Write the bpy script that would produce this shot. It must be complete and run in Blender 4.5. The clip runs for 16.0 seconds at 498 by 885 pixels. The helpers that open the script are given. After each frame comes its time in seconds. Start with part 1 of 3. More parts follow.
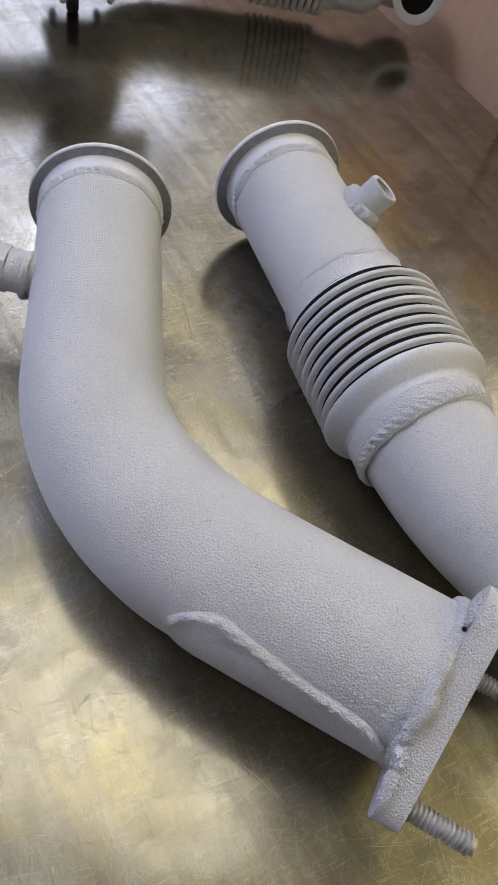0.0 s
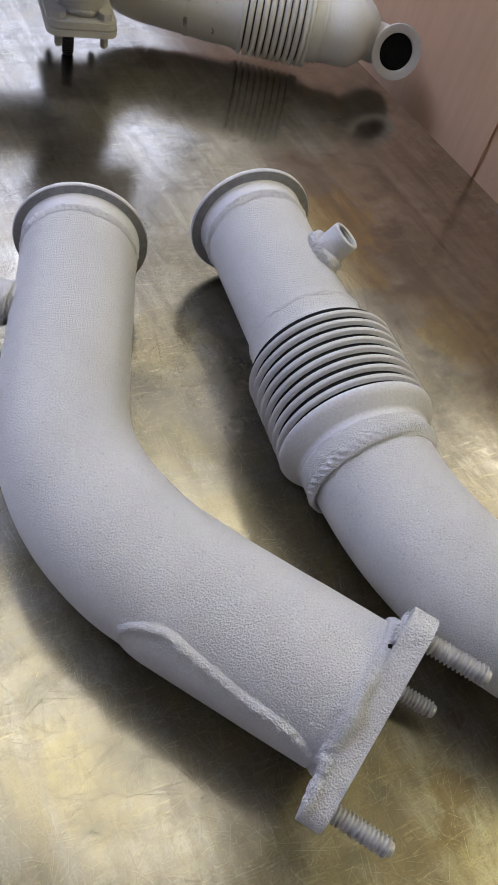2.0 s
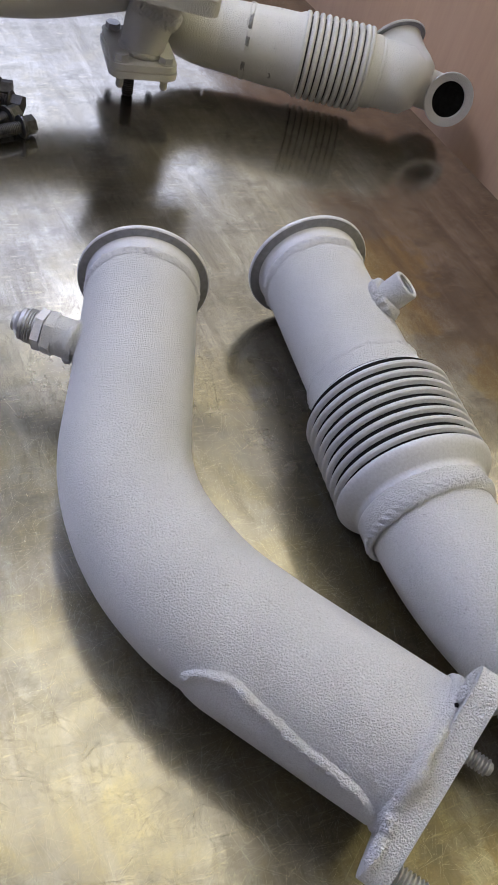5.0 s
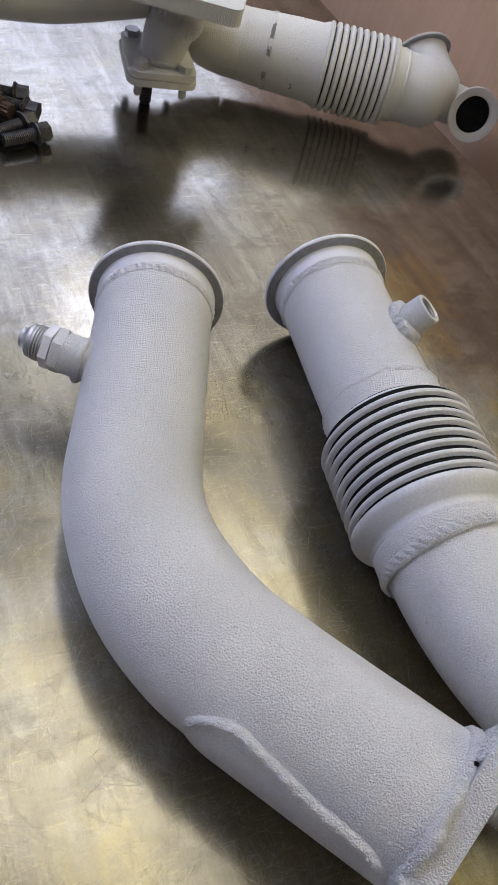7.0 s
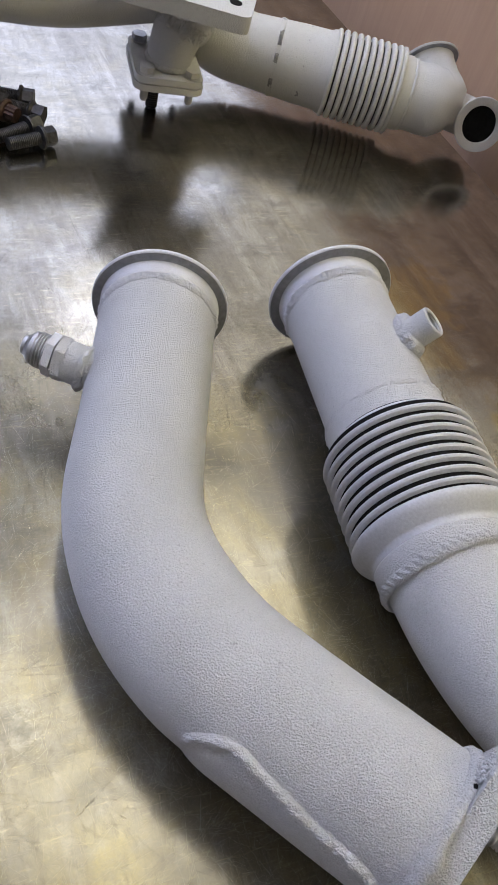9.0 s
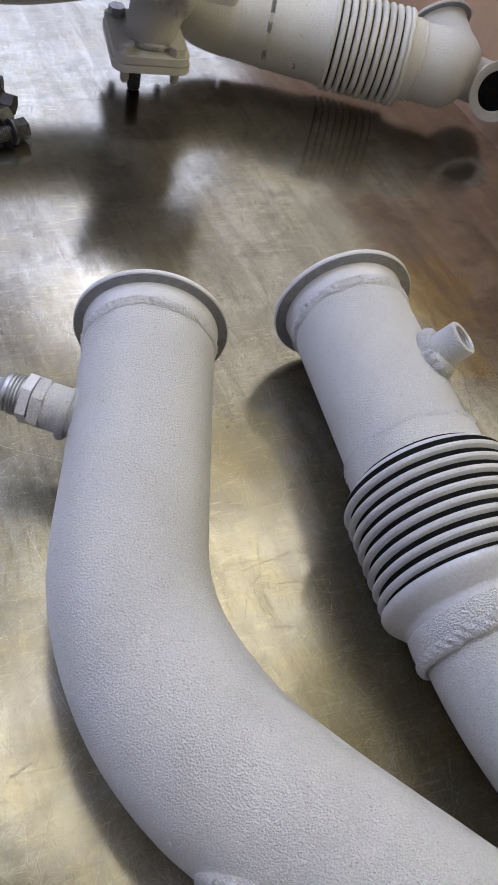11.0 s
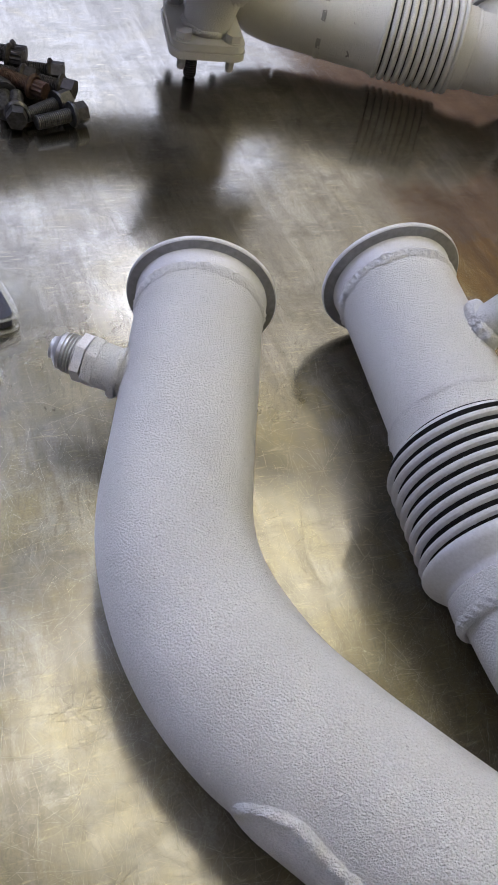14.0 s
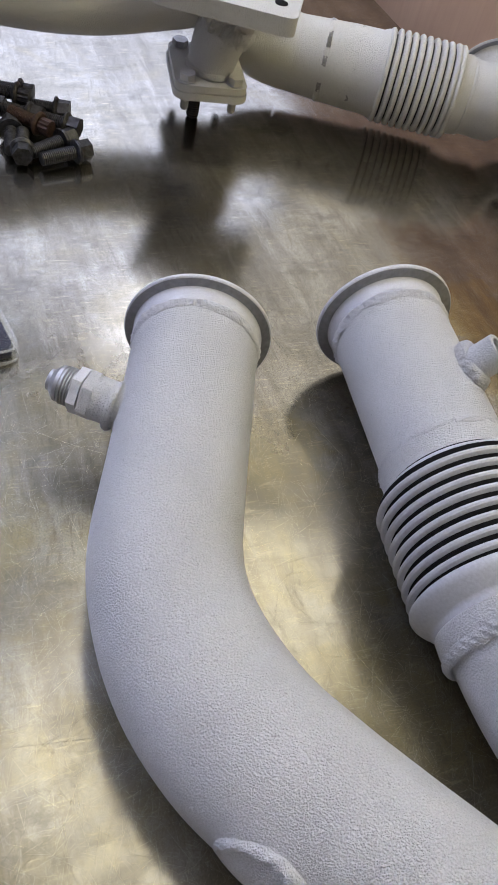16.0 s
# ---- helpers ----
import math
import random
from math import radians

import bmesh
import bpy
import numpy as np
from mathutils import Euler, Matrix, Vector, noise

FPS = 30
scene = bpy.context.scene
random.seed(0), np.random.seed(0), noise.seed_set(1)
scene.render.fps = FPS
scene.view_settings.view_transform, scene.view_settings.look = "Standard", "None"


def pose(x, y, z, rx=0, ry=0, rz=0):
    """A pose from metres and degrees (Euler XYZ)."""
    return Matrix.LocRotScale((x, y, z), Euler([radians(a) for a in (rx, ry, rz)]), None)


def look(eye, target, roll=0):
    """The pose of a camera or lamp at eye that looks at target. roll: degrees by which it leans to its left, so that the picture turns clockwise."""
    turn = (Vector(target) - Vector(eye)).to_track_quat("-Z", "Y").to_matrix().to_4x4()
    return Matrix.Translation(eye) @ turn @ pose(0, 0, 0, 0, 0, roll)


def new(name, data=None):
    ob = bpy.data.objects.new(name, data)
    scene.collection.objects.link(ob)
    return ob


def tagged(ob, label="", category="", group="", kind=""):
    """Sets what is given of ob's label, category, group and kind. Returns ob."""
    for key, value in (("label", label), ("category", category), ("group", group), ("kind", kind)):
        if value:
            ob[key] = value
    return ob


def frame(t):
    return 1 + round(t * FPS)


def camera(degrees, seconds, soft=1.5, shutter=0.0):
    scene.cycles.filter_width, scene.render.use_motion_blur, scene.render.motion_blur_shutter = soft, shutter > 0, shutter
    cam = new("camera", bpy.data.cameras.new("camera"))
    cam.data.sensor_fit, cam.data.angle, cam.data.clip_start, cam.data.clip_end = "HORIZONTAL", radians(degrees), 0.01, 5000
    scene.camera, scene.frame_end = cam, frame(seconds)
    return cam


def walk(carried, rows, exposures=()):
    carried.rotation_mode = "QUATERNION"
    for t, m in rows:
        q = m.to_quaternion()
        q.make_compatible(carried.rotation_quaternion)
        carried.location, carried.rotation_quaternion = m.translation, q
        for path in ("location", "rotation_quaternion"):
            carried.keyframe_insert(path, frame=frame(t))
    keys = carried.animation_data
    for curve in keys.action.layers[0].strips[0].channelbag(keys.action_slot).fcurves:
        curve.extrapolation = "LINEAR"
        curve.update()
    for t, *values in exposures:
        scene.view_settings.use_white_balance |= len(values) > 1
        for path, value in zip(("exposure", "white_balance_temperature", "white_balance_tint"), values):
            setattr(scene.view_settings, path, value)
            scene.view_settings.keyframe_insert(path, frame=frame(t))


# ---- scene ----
cam = camera(34.6, 16.0)
PATH = [
    (0, (0.0978, 0.0996, 0.3835), (0.0912, 1.2436, -1.1083), 16.0),
    (0.5, (0.109, 0.0902, 0.4014), (0.1184, 1.2615, -1.0688), 17.1),
    (1, (0.1222, 0.0799, 0.4108), (0.1372, 1.2671, -1.0472), 17.8),
    (1.5, (0.1166, 0.0846, 0.4098), (0.1288, 1.2812, -1.0396), 18.4),
    (2, (0.1147, 0.0846, 0.4089), (0.1156, 1.285, -1.0378), 18.5),
    (2.5, (0.1119, 0.0837, 0.4061), (0.0978, 1.2897, -1.0368), 18.4),
    (3, (0.1081, 0.0837, 0.4051), (0.0818, 1.2944, -1.0331), 18.1),
    (3.5, (0.1137, 0.0855, 0.408), (0.0714, 1.3019, -1.0246), 17.7),
    (4, (0.1043, 0.0874, 0.4061), (0.0498, 1.3122, -1.0199), 17.6),
    (4.5, (0.0978, 0.0855, 0.4127), (0.0357, 1.3169, -1.0067), 17.8),
    (4.7, (0.0921, 0.0837, 0.4136), (0.0329, 1.316, -1.0049), 18.1),
    (7, (0.0799, 0.1053, 0.407), (-0.0028, 1.3386, -1.0086), 19.0),
    (7.5, (0.0752, 0.1072, 0.4089), (-0.0113, 1.3423, -1.0058), 19.3),
    (8, (0.0733, 0.1072, 0.4098), (-0.015, 1.3423, -1.0039), 19.5),
    (8.5, (0.0761, 0.1081, 0.4089), (-0.0113, 1.3433, -1.0058), 19.7),
    (9, (0.0761, 0.1109, 0.4089), (-0.0066, 1.3461, -1.0058), 19.9),
    (9.2, (0.0752, 0.1137, 0.4089), (-0.0038, 1.347, -1.0077), 19.9),
    (11.3, (0.0536, 0.188, 0.3845), (-0.0122, 1.3461, -1.0942), 17.9),
    (11.5, (0.0583, 0.1889, 0.3798), (-0.0197, 1.3414, -1.1026), 17.9),
    (12, (0.0667, 0.1795, 0.3704), (-0.0404, 1.3198, -1.1205), 17.6),
    (12.5, (0.0705, 0.1767, 0.3798), (-0.0611, 1.3141, -1.1111), 16.9),
    (13, (0.0696, 0.1664, 0.3807), (-0.079, 1.3066, -1.1054), 16.2),
    (13.5, (0.0714, 0.1579, 0.3798), (-0.0874, 1.3038, -1.1026), 15.8),
    (14, (0.0639, 0.1579, 0.3816), (-0.1015, 1.3104, -1.0951), 15.6),
    (14.5, (0.063, 0.156, 0.3816), (-0.1119, 1.3179, -1.0866), 15.4),
    (15, (0.0583, 0.156, 0.3845), (-0.125, 1.3292, -1.0735), 15.5),
    (15.5, (0.0602, 0.156, 0.3863), (-0.1288, 1.3433, -1.0594), 15.7),
    (16, (0.0667, 0.157, 0.3892), (-0.1222, 1.3583, -1.0443), 16.1),
]
walk(cam, [(t, look(eye, target, roll)) for t, eye, target, roll in PATH])

# ---- world and light ----
world = bpy.data.worlds.new("world")
scene.world = world
world.use_nodes = True
bg = world.node_tree.nodes["Background"]
bg.inputs["Color"].default_value = (0.75, 0.85, 1.0, 1)
bg.inputs["Strength"].default_value = 0.15

V = Vector


# ---- materials ----
class Mat:
    """A small wrapper for building node materials."""

    def __init__(self, name, color=(0.5, 0.5, 0.5), rough=0.5, metal=0.0):
        self.m = bpy.data.materials.new(name)
        self.m.use_nodes = True
        self.nt = self.m.node_tree
        self.b = self.nt.nodes["Principled BSDF"]
        self.b.inputs["Base Color"].default_value = (*color, 1)
        self.b.inputs["Roughness"].default_value = rough
        self.b.inputs["Metallic"].default_value = metal
        self.co = self.nt.nodes.new("ShaderNodeTexCoord").outputs["Object"]
        self.world_co = self.nt.nodes.new("ShaderNodeNewGeometry").outputs["Position"]

    def node(self, kind, **values):
        n = self.nt.nodes.new(kind)
        for k, v in values.items():
            n.inputs[k].default_value = v
        return n

    def link(self, a, b):
        self.nt.links.new(a, b)

    def noise(self, scale, detail=4.0, rough=0.55, stretch=None, turn=0.0, warp=0.0):
        co = self.co
        if stretch:
            mp = self.node("ShaderNodeMapping")
            mp.vector_type = "TEXTURE"
            mp.inputs["Scale"].default_value = tuple(1 / x for x in stretch)
            mp.inputs["Rotation"].default_value = (0, 0, turn)
            self.link(co, mp.inputs["Vector"])
            co = mp.outputs["Vector"]
        n = self.node("ShaderNodeTexNoise", Scale=scale, Detail=detail, Roughness=rough, Distortion=warp)
        self.link(co, n.inputs["Vector"])
        return n.outputs["Fac"]

    def ramp(self, fac, lo, hi, a=0.0, b=1.0):
        n = self.node("ShaderNodeMapRange")
        n.inputs["From Min"].default_value, n.inputs["From Max"].default_value = lo, hi
        n.inputs["To Min"].default_value, n.inputs["To Max"].default_value = a, b
        self.link(fac, n.inputs["Value"])
        return n.outputs["Result"]

    def math(self, op, a, b):
        n = self.nt.nodes.new("ShaderNodeMath")
        n.operation = op
        for i, v in enumerate((a, b)):
            if isinstance(v, (int, float)):
                n.inputs[i].default_value = v
            else:
                self.link(v, n.inputs[i])
        return n.outputs[0]

    def mix(self, fac, a, b):
        n = self.nt.nodes.new("ShaderNodeMix")
        n.data_type = "RGBA"
        for i, v in ((0, fac), (6, a), (7, b)):
            if isinstance(v, (int, float)):
                n.inputs[i].default_value = v
            elif isinstance(v, tuple):
                n.inputs[i].default_value = (*v, 1)
            else:
                self.link(v, n.inputs[i])
        return n.outputs[2]

    def color(self, out):
        self.link(out, self.b.inputs["Base Color"])

    def rough(self, out):
        self.link(out, self.b.inputs["Roughness"])

    def bump(self, height, strength, distance):
        n = self.node("ShaderNodeBump", Strength=strength, Distance=distance)
        self.link(height, n.inputs["Height"])
        old = self.b.inputs["Normal"].links
        if old:
            self.link(old[0].from_socket, n.inputs["Normal"])
        self.link(n.outputs["Normal"], self.b.inputs["Normal"])


def coating(name, base, grain=1.0, dark=0.75):
    """Matte sprayed ceramic coating with an orange-peel grain."""
    m = Mat(name, base, 0.5)
    big = m.noise(22, 3, 0.5)
    fine = m.noise(1650, 1, 0.6)
    peel = m.noise(1050, 1, 0.5)
    pits = m.noise(600, 1, 0.4)
    c = m.mix(m.ramp(big, 0.3, 0.7), tuple(x * 0.93 for x in base), tuple(min(1, x * 1.07) for x in base))
    c = m.mix(m.ramp(fine, 0.42, 0.60, 0.0, 0.40), c, tuple(x * 0.62 for x in base))
    c = m.mix(m.ramp(peel, 0.52, 0.66, 0.0, 0.25), c, tuple(min(1, x * 1.25) for x in base))
    c = m.mix(m.ramp(pits, 0.72, 0.77, 0, 0.5), c, tuple(x * dark * 0.5 for x in base))
    m.color(c)
    m.rough(m.ramp(m.noise(300, 2), 0.3, 0.7, 0.34, 0.54))
    m.b.inputs["Specular IOR Level"].default_value = 0.5
    m.bump(fine, 1.0 * grain, 0.0012)
    m.bump(peel, 1.0 * grain, 0.0017)
    return m.m


def plain_metal(name, base, rough=0.35, metal=1.0, var=0.25, scale=260, bump=0.2):
    m = Mat(name, base, rough, metal)
    n = m.noise(scale, 4)
    m.color(m.mix(m.ramp(n, 0.3, 0.7), tuple(x * (1 - var) for x in base), tuple(min(1, x * (1 + var)) for x in base)))
    m.rough(m.ramp(m.noise(scale * 0.4, 3), 0.3, 0.7, rough * 0.75, min(1, rough * 1.3)))
    m.bump(n, bump, 0.0006)
    return m.m


COAT = coating("grey_ceramic_coating", (0.68, 0.675, 0.685))
# Smooth coating, darkened so the end rings' shade sits in its colour.
COAT_SMOOTH_DARK = coating("smooth_ceramic_coating_dark", (0.56, 0.56, 0.595), 0.3)
COAT_FAR = coating("warm_ceramic_coating", (0.60, 0.59, 0.56), 0.6)
WELD = coating("coated_weld", (0.66, 0.655, 0.67), 1.0)
WELD_FAR = coating("coated_weld_warm", (0.32, 0.31, 0.30), 1.5)
# Dark colour painted as shade in the far bellows' slots.
SLOT_SHADE = plain_metal("slot_shade", (0.05, 0.05, 0.055), 0.7, 0.0, 0.3)
STEEL = plain_metal("bare_fitting_steel", (0.40, 0.40, 0.415), 0.42, 0.6, 0.15)
RIB = plain_metal("smooth_coated_bellows", (0.47, 0.47, 0.495), 0.55, 0.1, 0.08, 600, 0.3)
# Grey for the gasket and for shade painted on V-band back faces.
FACE_SHADE_GASKET = plain_metal("face_shade_gasket_grey", (0.26, 0.26, 0.275), 0.5, 0.5, 0.15)
STUD = plain_metal("stud_steel", (0.42, 0.42, 0.42), 0.45, 0.6, 0.12, 500, 0.08)
BLACK_BOLT = plain_metal("black_oxide_steel", (0.055, 0.052, 0.055), 0.42, 0.6, 0.5, 300, 0.35)
GREY_BOLT = plain_metal("worn_grey_steel", (0.07, 0.07, 0.076), 0.4, 0.7, 0.45, 300, 0.35)
RUST_BOLT = plain_metal("rusty_steel", (0.06, 0.032, 0.024), 0.6, 0.3, 0.5, 300, 0.5)
# Near-black colour painted as the shade in gaps, bores and holes.
HOLLOW_SHADE = plain_metal("hollow_shade_black", (0.006, 0.006, 0.006), 0.95, 0.0, 0.4)
HOLLOW_SHADE.node_tree.nodes["Principled BSDF"].inputs["Specular IOR Level"].default_value = 0.1


def stains(m, base):
    """A few separate stains with ragged rims."""
    rag = m.noise(45, 5, 0.65)
    for x, y, r, c, w in ((0.271, 0.284, 0.006, (0.10, 0.05, 0.02), 0.8), (0.272, 0.243, 0.012, (0.15, 0.10, 0.035), 0.55), (0.277, 0.226, 0.009, (0.15, 0.10, 0.035), 0.5),
                          (0.247, 0.210, 0.020, (0.22, 0.17, 0.07), 0.4), (0.126, 0.695, 0.042, (0.34, 0.255, 0.05), 0.7), (0.150, 0.640, 0.03, (0.31, 0.235, 0.06), 0.6),
                          (0.245, 0.60, 0.035, (0.30, 0.23, 0.06), 0.6), (0.215, 0.53, 0.03, (0.15, 0.13, 0.08), 0.6), (0.035, 0.49, 0.03, (0.22, 0.18, 0.07), 0.6), (0.03, 0.44, 0.02, (0.11, 0.10, 0.07), 0.6)):
        d = m.nt.nodes.new("ShaderNodeVectorMath")
        d.operation = "DISTANCE"
        m.link(m.world_co, d.inputs[0])
        d.inputs[1].default_value = (x, y, 0)
        k = m.math("ADD", d.outputs["Value"], m.math("MULTIPLY", m.math("SUBTRACT", rag, 0.5), r * 2.6))
        base = m.mix(m.ramp(k, r * 0.75, r * 1.15, min(0.95, w * 1.35), 0), base, c)
    return base


def table_material():
    m = Mat("worn_steel_sheet", (0.4, 0.38, 0.33), 0.25, 1.0)
    cloud = m.noise(7, 6, 0.62, warp=0.4)
    blot = m.noise(17, 7, 0.68, warp=0.7)
    fine = m.noise(190, 5, 0.65)
    base = m.mix(m.ramp(cloud, 0.3, 0.7), (0.198, 0.186, 0.150), (0.272, 0.262, 0.235))
    xyz = m.node("ShaderNodeSeparateXYZ")
    m.link(m.world_co, xyz.inputs[0])
    # Yellow tint strengthens towards the sheet's near side.
    near = m.ramp(m.math("ADD", xyz.outputs["Y"], m.math("MULTIPLY", m.math("SUBTRACT", cloud, 0.5), 0.5)), 0.40, 0.66, 1.0, 0.3)
    base = m.mix(m.math("MULTIPLY", near, m.ramp(blot, 0.40, 0.66, 0.25, 0.9)), base, (0.30, 0.25, 0.105))
    base = m.mix(m.ramp(m.noise(26, 8, 0.7, warp=0.9), 0.56, 0.78, 0, 0.6), base, (0.12, 0.095, 0.05))
    base = m.mix(m.ramp(m.noise(13, 7, 0.66, warp=0.5), 0.52, 0.70, 0, 0.6), base, (0.12, 0.116, 0.098))
    base = m.mix(m.ramp(m.noise(15, 7, 0.7, (0.5, 1, 1), 0.84, 0.0), 0.47, 0.62, 0, 0.7), base, (0.36, 0.348, 0.31))
    base = m.mix(m.ramp(m.noise(30, 8, 0.72, (0.6, 1, 1), 0.84, 0.0), 0.52, 0.63, 0, 0.65), base, (0.098, 0.092, 0.072))
    base = stains(m, base)
    base = m.mix(m.ramp(m.noise(34, 6, 0.7, (1, 0.10, 1), 0.76), 0.44, 0.64, 0, 0.70), base, (0.120, 0.100, 0.072))
    base = m.mix(m.ramp(m.noise(48, 6, 0.7, (1, 0.08, 1), 0.70), 0.54, 0.68, 0, 0.55), base, (0.37, 0.35, 0.30))
    base = m.mix(m.ramp(m.noise(9, 6, 0.65, warp=1.2), 0.50, 0.66, 0, 0.5), base, (0.25, 0.205, 0.085))
    base = m.mix(m.ramp(fine, 0.3, 0.7, 0, 0.3), base, (0.15, 0.138, 0.105))
    base = m.mix(m.ramp(m.noise(380, 4, 0.7, (1, 0.16, 1), 0.5), 0.54, 0.68, 0, 0.55), base, (0.12, 0.105, 0.068))
    base = m.mix(m.ramp(m.noise(520, 4, 0.7, (1, 0.10, 1), -0.9), 0.56, 0.70, 0, 0.55), base, (0.42, 0.37, 0.22))
    base = m.mix(m.ramp(m.noise(950, 3, 0.7), 0.42, 0.66, 0, 0.5), base, (0.12, 0.108, 0.075))
    grey = m.node("ShaderNodeHueSaturation", Saturation=0.75, Value=2.0)
    m.link(base, grey.inputs["Color"])
    m.color(m.mix(0.15, grey.outputs["Color"], (0.45, 0.43, 0.47)))
    m.rough(m.math("ADD", m.ramp(cloud, 0.3, 0.7, 0.12, 0.18), m.ramp(m.noise(55, 5, 0.65), 0.35, 0.7, -0.02, 0.05)))
    m.bump(m.noise(420, 4, 0.65, (1, 0.2, 1), 0.8), 0.06, 0.0005)
    m.bump(m.noise(700, 4, 0.7, (1, 0.12, 1), -0.7), 0.06, 0.0004)
    m.bump(m.noise(5, 2), 0.10, 0.003)
    # a dull scattering share over the sharper one
    dull = m.node("ShaderNodeBsdfPrincipled", Metallic=1.0, Roughness=0.40)
    m.link(base, dull.inputs["Base Color"])
    m.link(m.b.inputs["Normal"].links[0].from_socket, dull.inputs["Normal"])
    both = m.node("ShaderNodeMixShader")
    facing = m.node("ShaderNodeLayerWeight", Blend=0.5).outputs["Facing"]
    share = m.math("ADD", m.ramp(facing, 0.12, 0.45, 0.66, 0.15), m.ramp(m.noise(11, 5, 0.6), 0.3, 0.7, -0.10, 0.10))
    m.link(m.ramp(share, 0, 1), both.inputs[0])
    m.link(m.b.outputs[0], both.inputs[1])
    m.link(dull.outputs[0], both.inputs[2])
    m.link(both.outputs[0], m.nt.nodes["Material Output"].inputs["Surface"])
    return m.m


TABLE = table_material()


def cardboard_material():
    m = Mat("brown_cardboard", (0.36, 0.21, 0.13), 0.85)
    n = m.noise(6, 4)
    f = m.noise(140, 3, 0.6, (1, 1, 0.08))
    c = m.mix(m.ramp(n, 0.3, 0.7), (0.50, 0.32, 0.195), (0.57, 0.37, 0.23))
    m.color(m.mix(m.ramp(f, 0.35, 0.7, 0, 0.2), c, (0.34, 0.20, 0.13)))
    m.bump(f, 0.15, 0.001)
    return m.m


CARD = cardboard_material()


def painted(name, base, rough=0.8):
    m = Mat(name, base, rough)
    n = m.noise(2.2, 4)
    m.color(m.mix(m.ramp(n, 0.3, 0.7), tuple(x * 0.9 for x in base), tuple(min(1, x * 1.05) for x in base)))
    m.bump(m.noise(60, 3), 0.1, 0.002)
    return m.m


WALL = painted("white_wall_paint", (0.54, 0.53, 0.53))
DIMMING_WALL = painted("dimming_wall_paint", (0.20, 0.19, 0.23))
CEIL = painted("ceiling_paint", (0.7, 0.7, 0.7))
FLOOR = painted("concrete_floor", (0.12, 0.115, 0.11), 0.7)
LEG = plain_metal("painted_table_leg", (0.25, 0.26, 0.27), 0.5, 0.3)


def glow(name, color, strength):
    m = Mat(name, (0.8, 0.8, 0.8), 0.5)
    m.b.inputs["Emission Color"].default_value = (*color, 1)
    m.b.inputs["Emission Strength"].default_value = strength
    return m.m


LED = glow("led_diffuser", (1.0, 0.96, 0.83), 3.7)
# Added fill from behind the camera, not a known lamp.
FILL_BACK = glow("white_fill_glow", (1.0, 0.97, 0.92), 2.2)
# Two made-up glows that stand in for an evenly lit ceiling.
CEILING_GLOW = glow("faint_ceiling_glow", (1.0, 0.975, 0.94), 1.05)
CEILING_GLOW_LOW = glow("fainter_ceiling_glow", (1.0, 0.96, 0.90), 0.75)
# Invented warm fill that yellows the right-hand sides.
FILL_WARM = glow("warm_fill_glow", (1.0, 0.90, 0.50), 8.0)
# Made-up lavender fill for shadows and front faces.
FILL_COOL = glow("cool_fill_glow", (0.62, 0.64, 1.0), 1.4)
# Unseen fill added to lift the table's right side.
FILL_SOFT = glow("soft_fill_glow", (1.0, 0.93, 0.76), 2.6)
LED_COOL = glow("cool_led_diffuser", (0.70, 0.76, 1.0), 2.3)
# Bluish side fill, added with no known source for the left sides.
FILL_SIDE = glow("side_fill_glow", (0.58, 0.66, 1.0), 15.0)


def clear_plastic():
    m = Mat("clear_plastic", (0.82, 0.84, 0.84), 0.12)
    m.b.inputs["Alpha"].default_value = 0.05
    m.bump(m.noise(90, 3), 0.1, 0.001)
    return m.m


CLEAR = clear_plastic()
RIM_CLEAR = Mat("clear_plastic_edge", (0.75, 0.77, 0.78), 0.1).m
RIM_CLEAR.node_tree.nodes["Principled BSDF"].inputs["Alpha"].default_value = 0.22
NAVY = plain_metal("dark_navy_insert", (0.02, 0.022, 0.045), 0.8, 0.0, 0.3, 60)
NAVY.node_tree.nodes["Principled BSDF"].inputs["Specular IOR Level"].default_value = 0.1


# ---- building helpers ----
def part(name, bm, material, parent=None, label="", smooth=True, sharp=35):
    me = bpy.data.meshes.new(name)
    bmesh.ops.recalc_face_normals(bm, faces=bm.faces)
    if smooth:
        lim = radians(sharp)
        for f in bm.faces:
            f.smooth = True
        for e in bm.edges:
            if len(e.link_faces) == 2 and e.calc_face_angle(0) > lim:
                e.smooth = False
    bm.to_mesh(me)
    bm.free()
    me.materials.append(material)
    ob = new(name, me)
    if parent is not None:
        ob.parent = parent
        ob.matrix_parent_inverse = parent.matrix_world.inverted()
    if label:
        tagged(ob, label)
    return ob


def thing(name, at, label, category, group="", kind=""):
    ob = new(name)
    ob.location = at
    ob.empty_display_size = 0.02
    bpy.context.view_layer.update()
    return tagged(ob, label, category, group, kind)


def basis(d, up=(0, 0, 1)):
    """A turn whose z axis is d."""
    d = V(d).normalized()
    x = V(up).cross(d)
    if x.length < 1e-4:
        x = V((1, 0, 0))
    x.normalize()
    return Matrix((x, d.cross(x), d)).transposed()


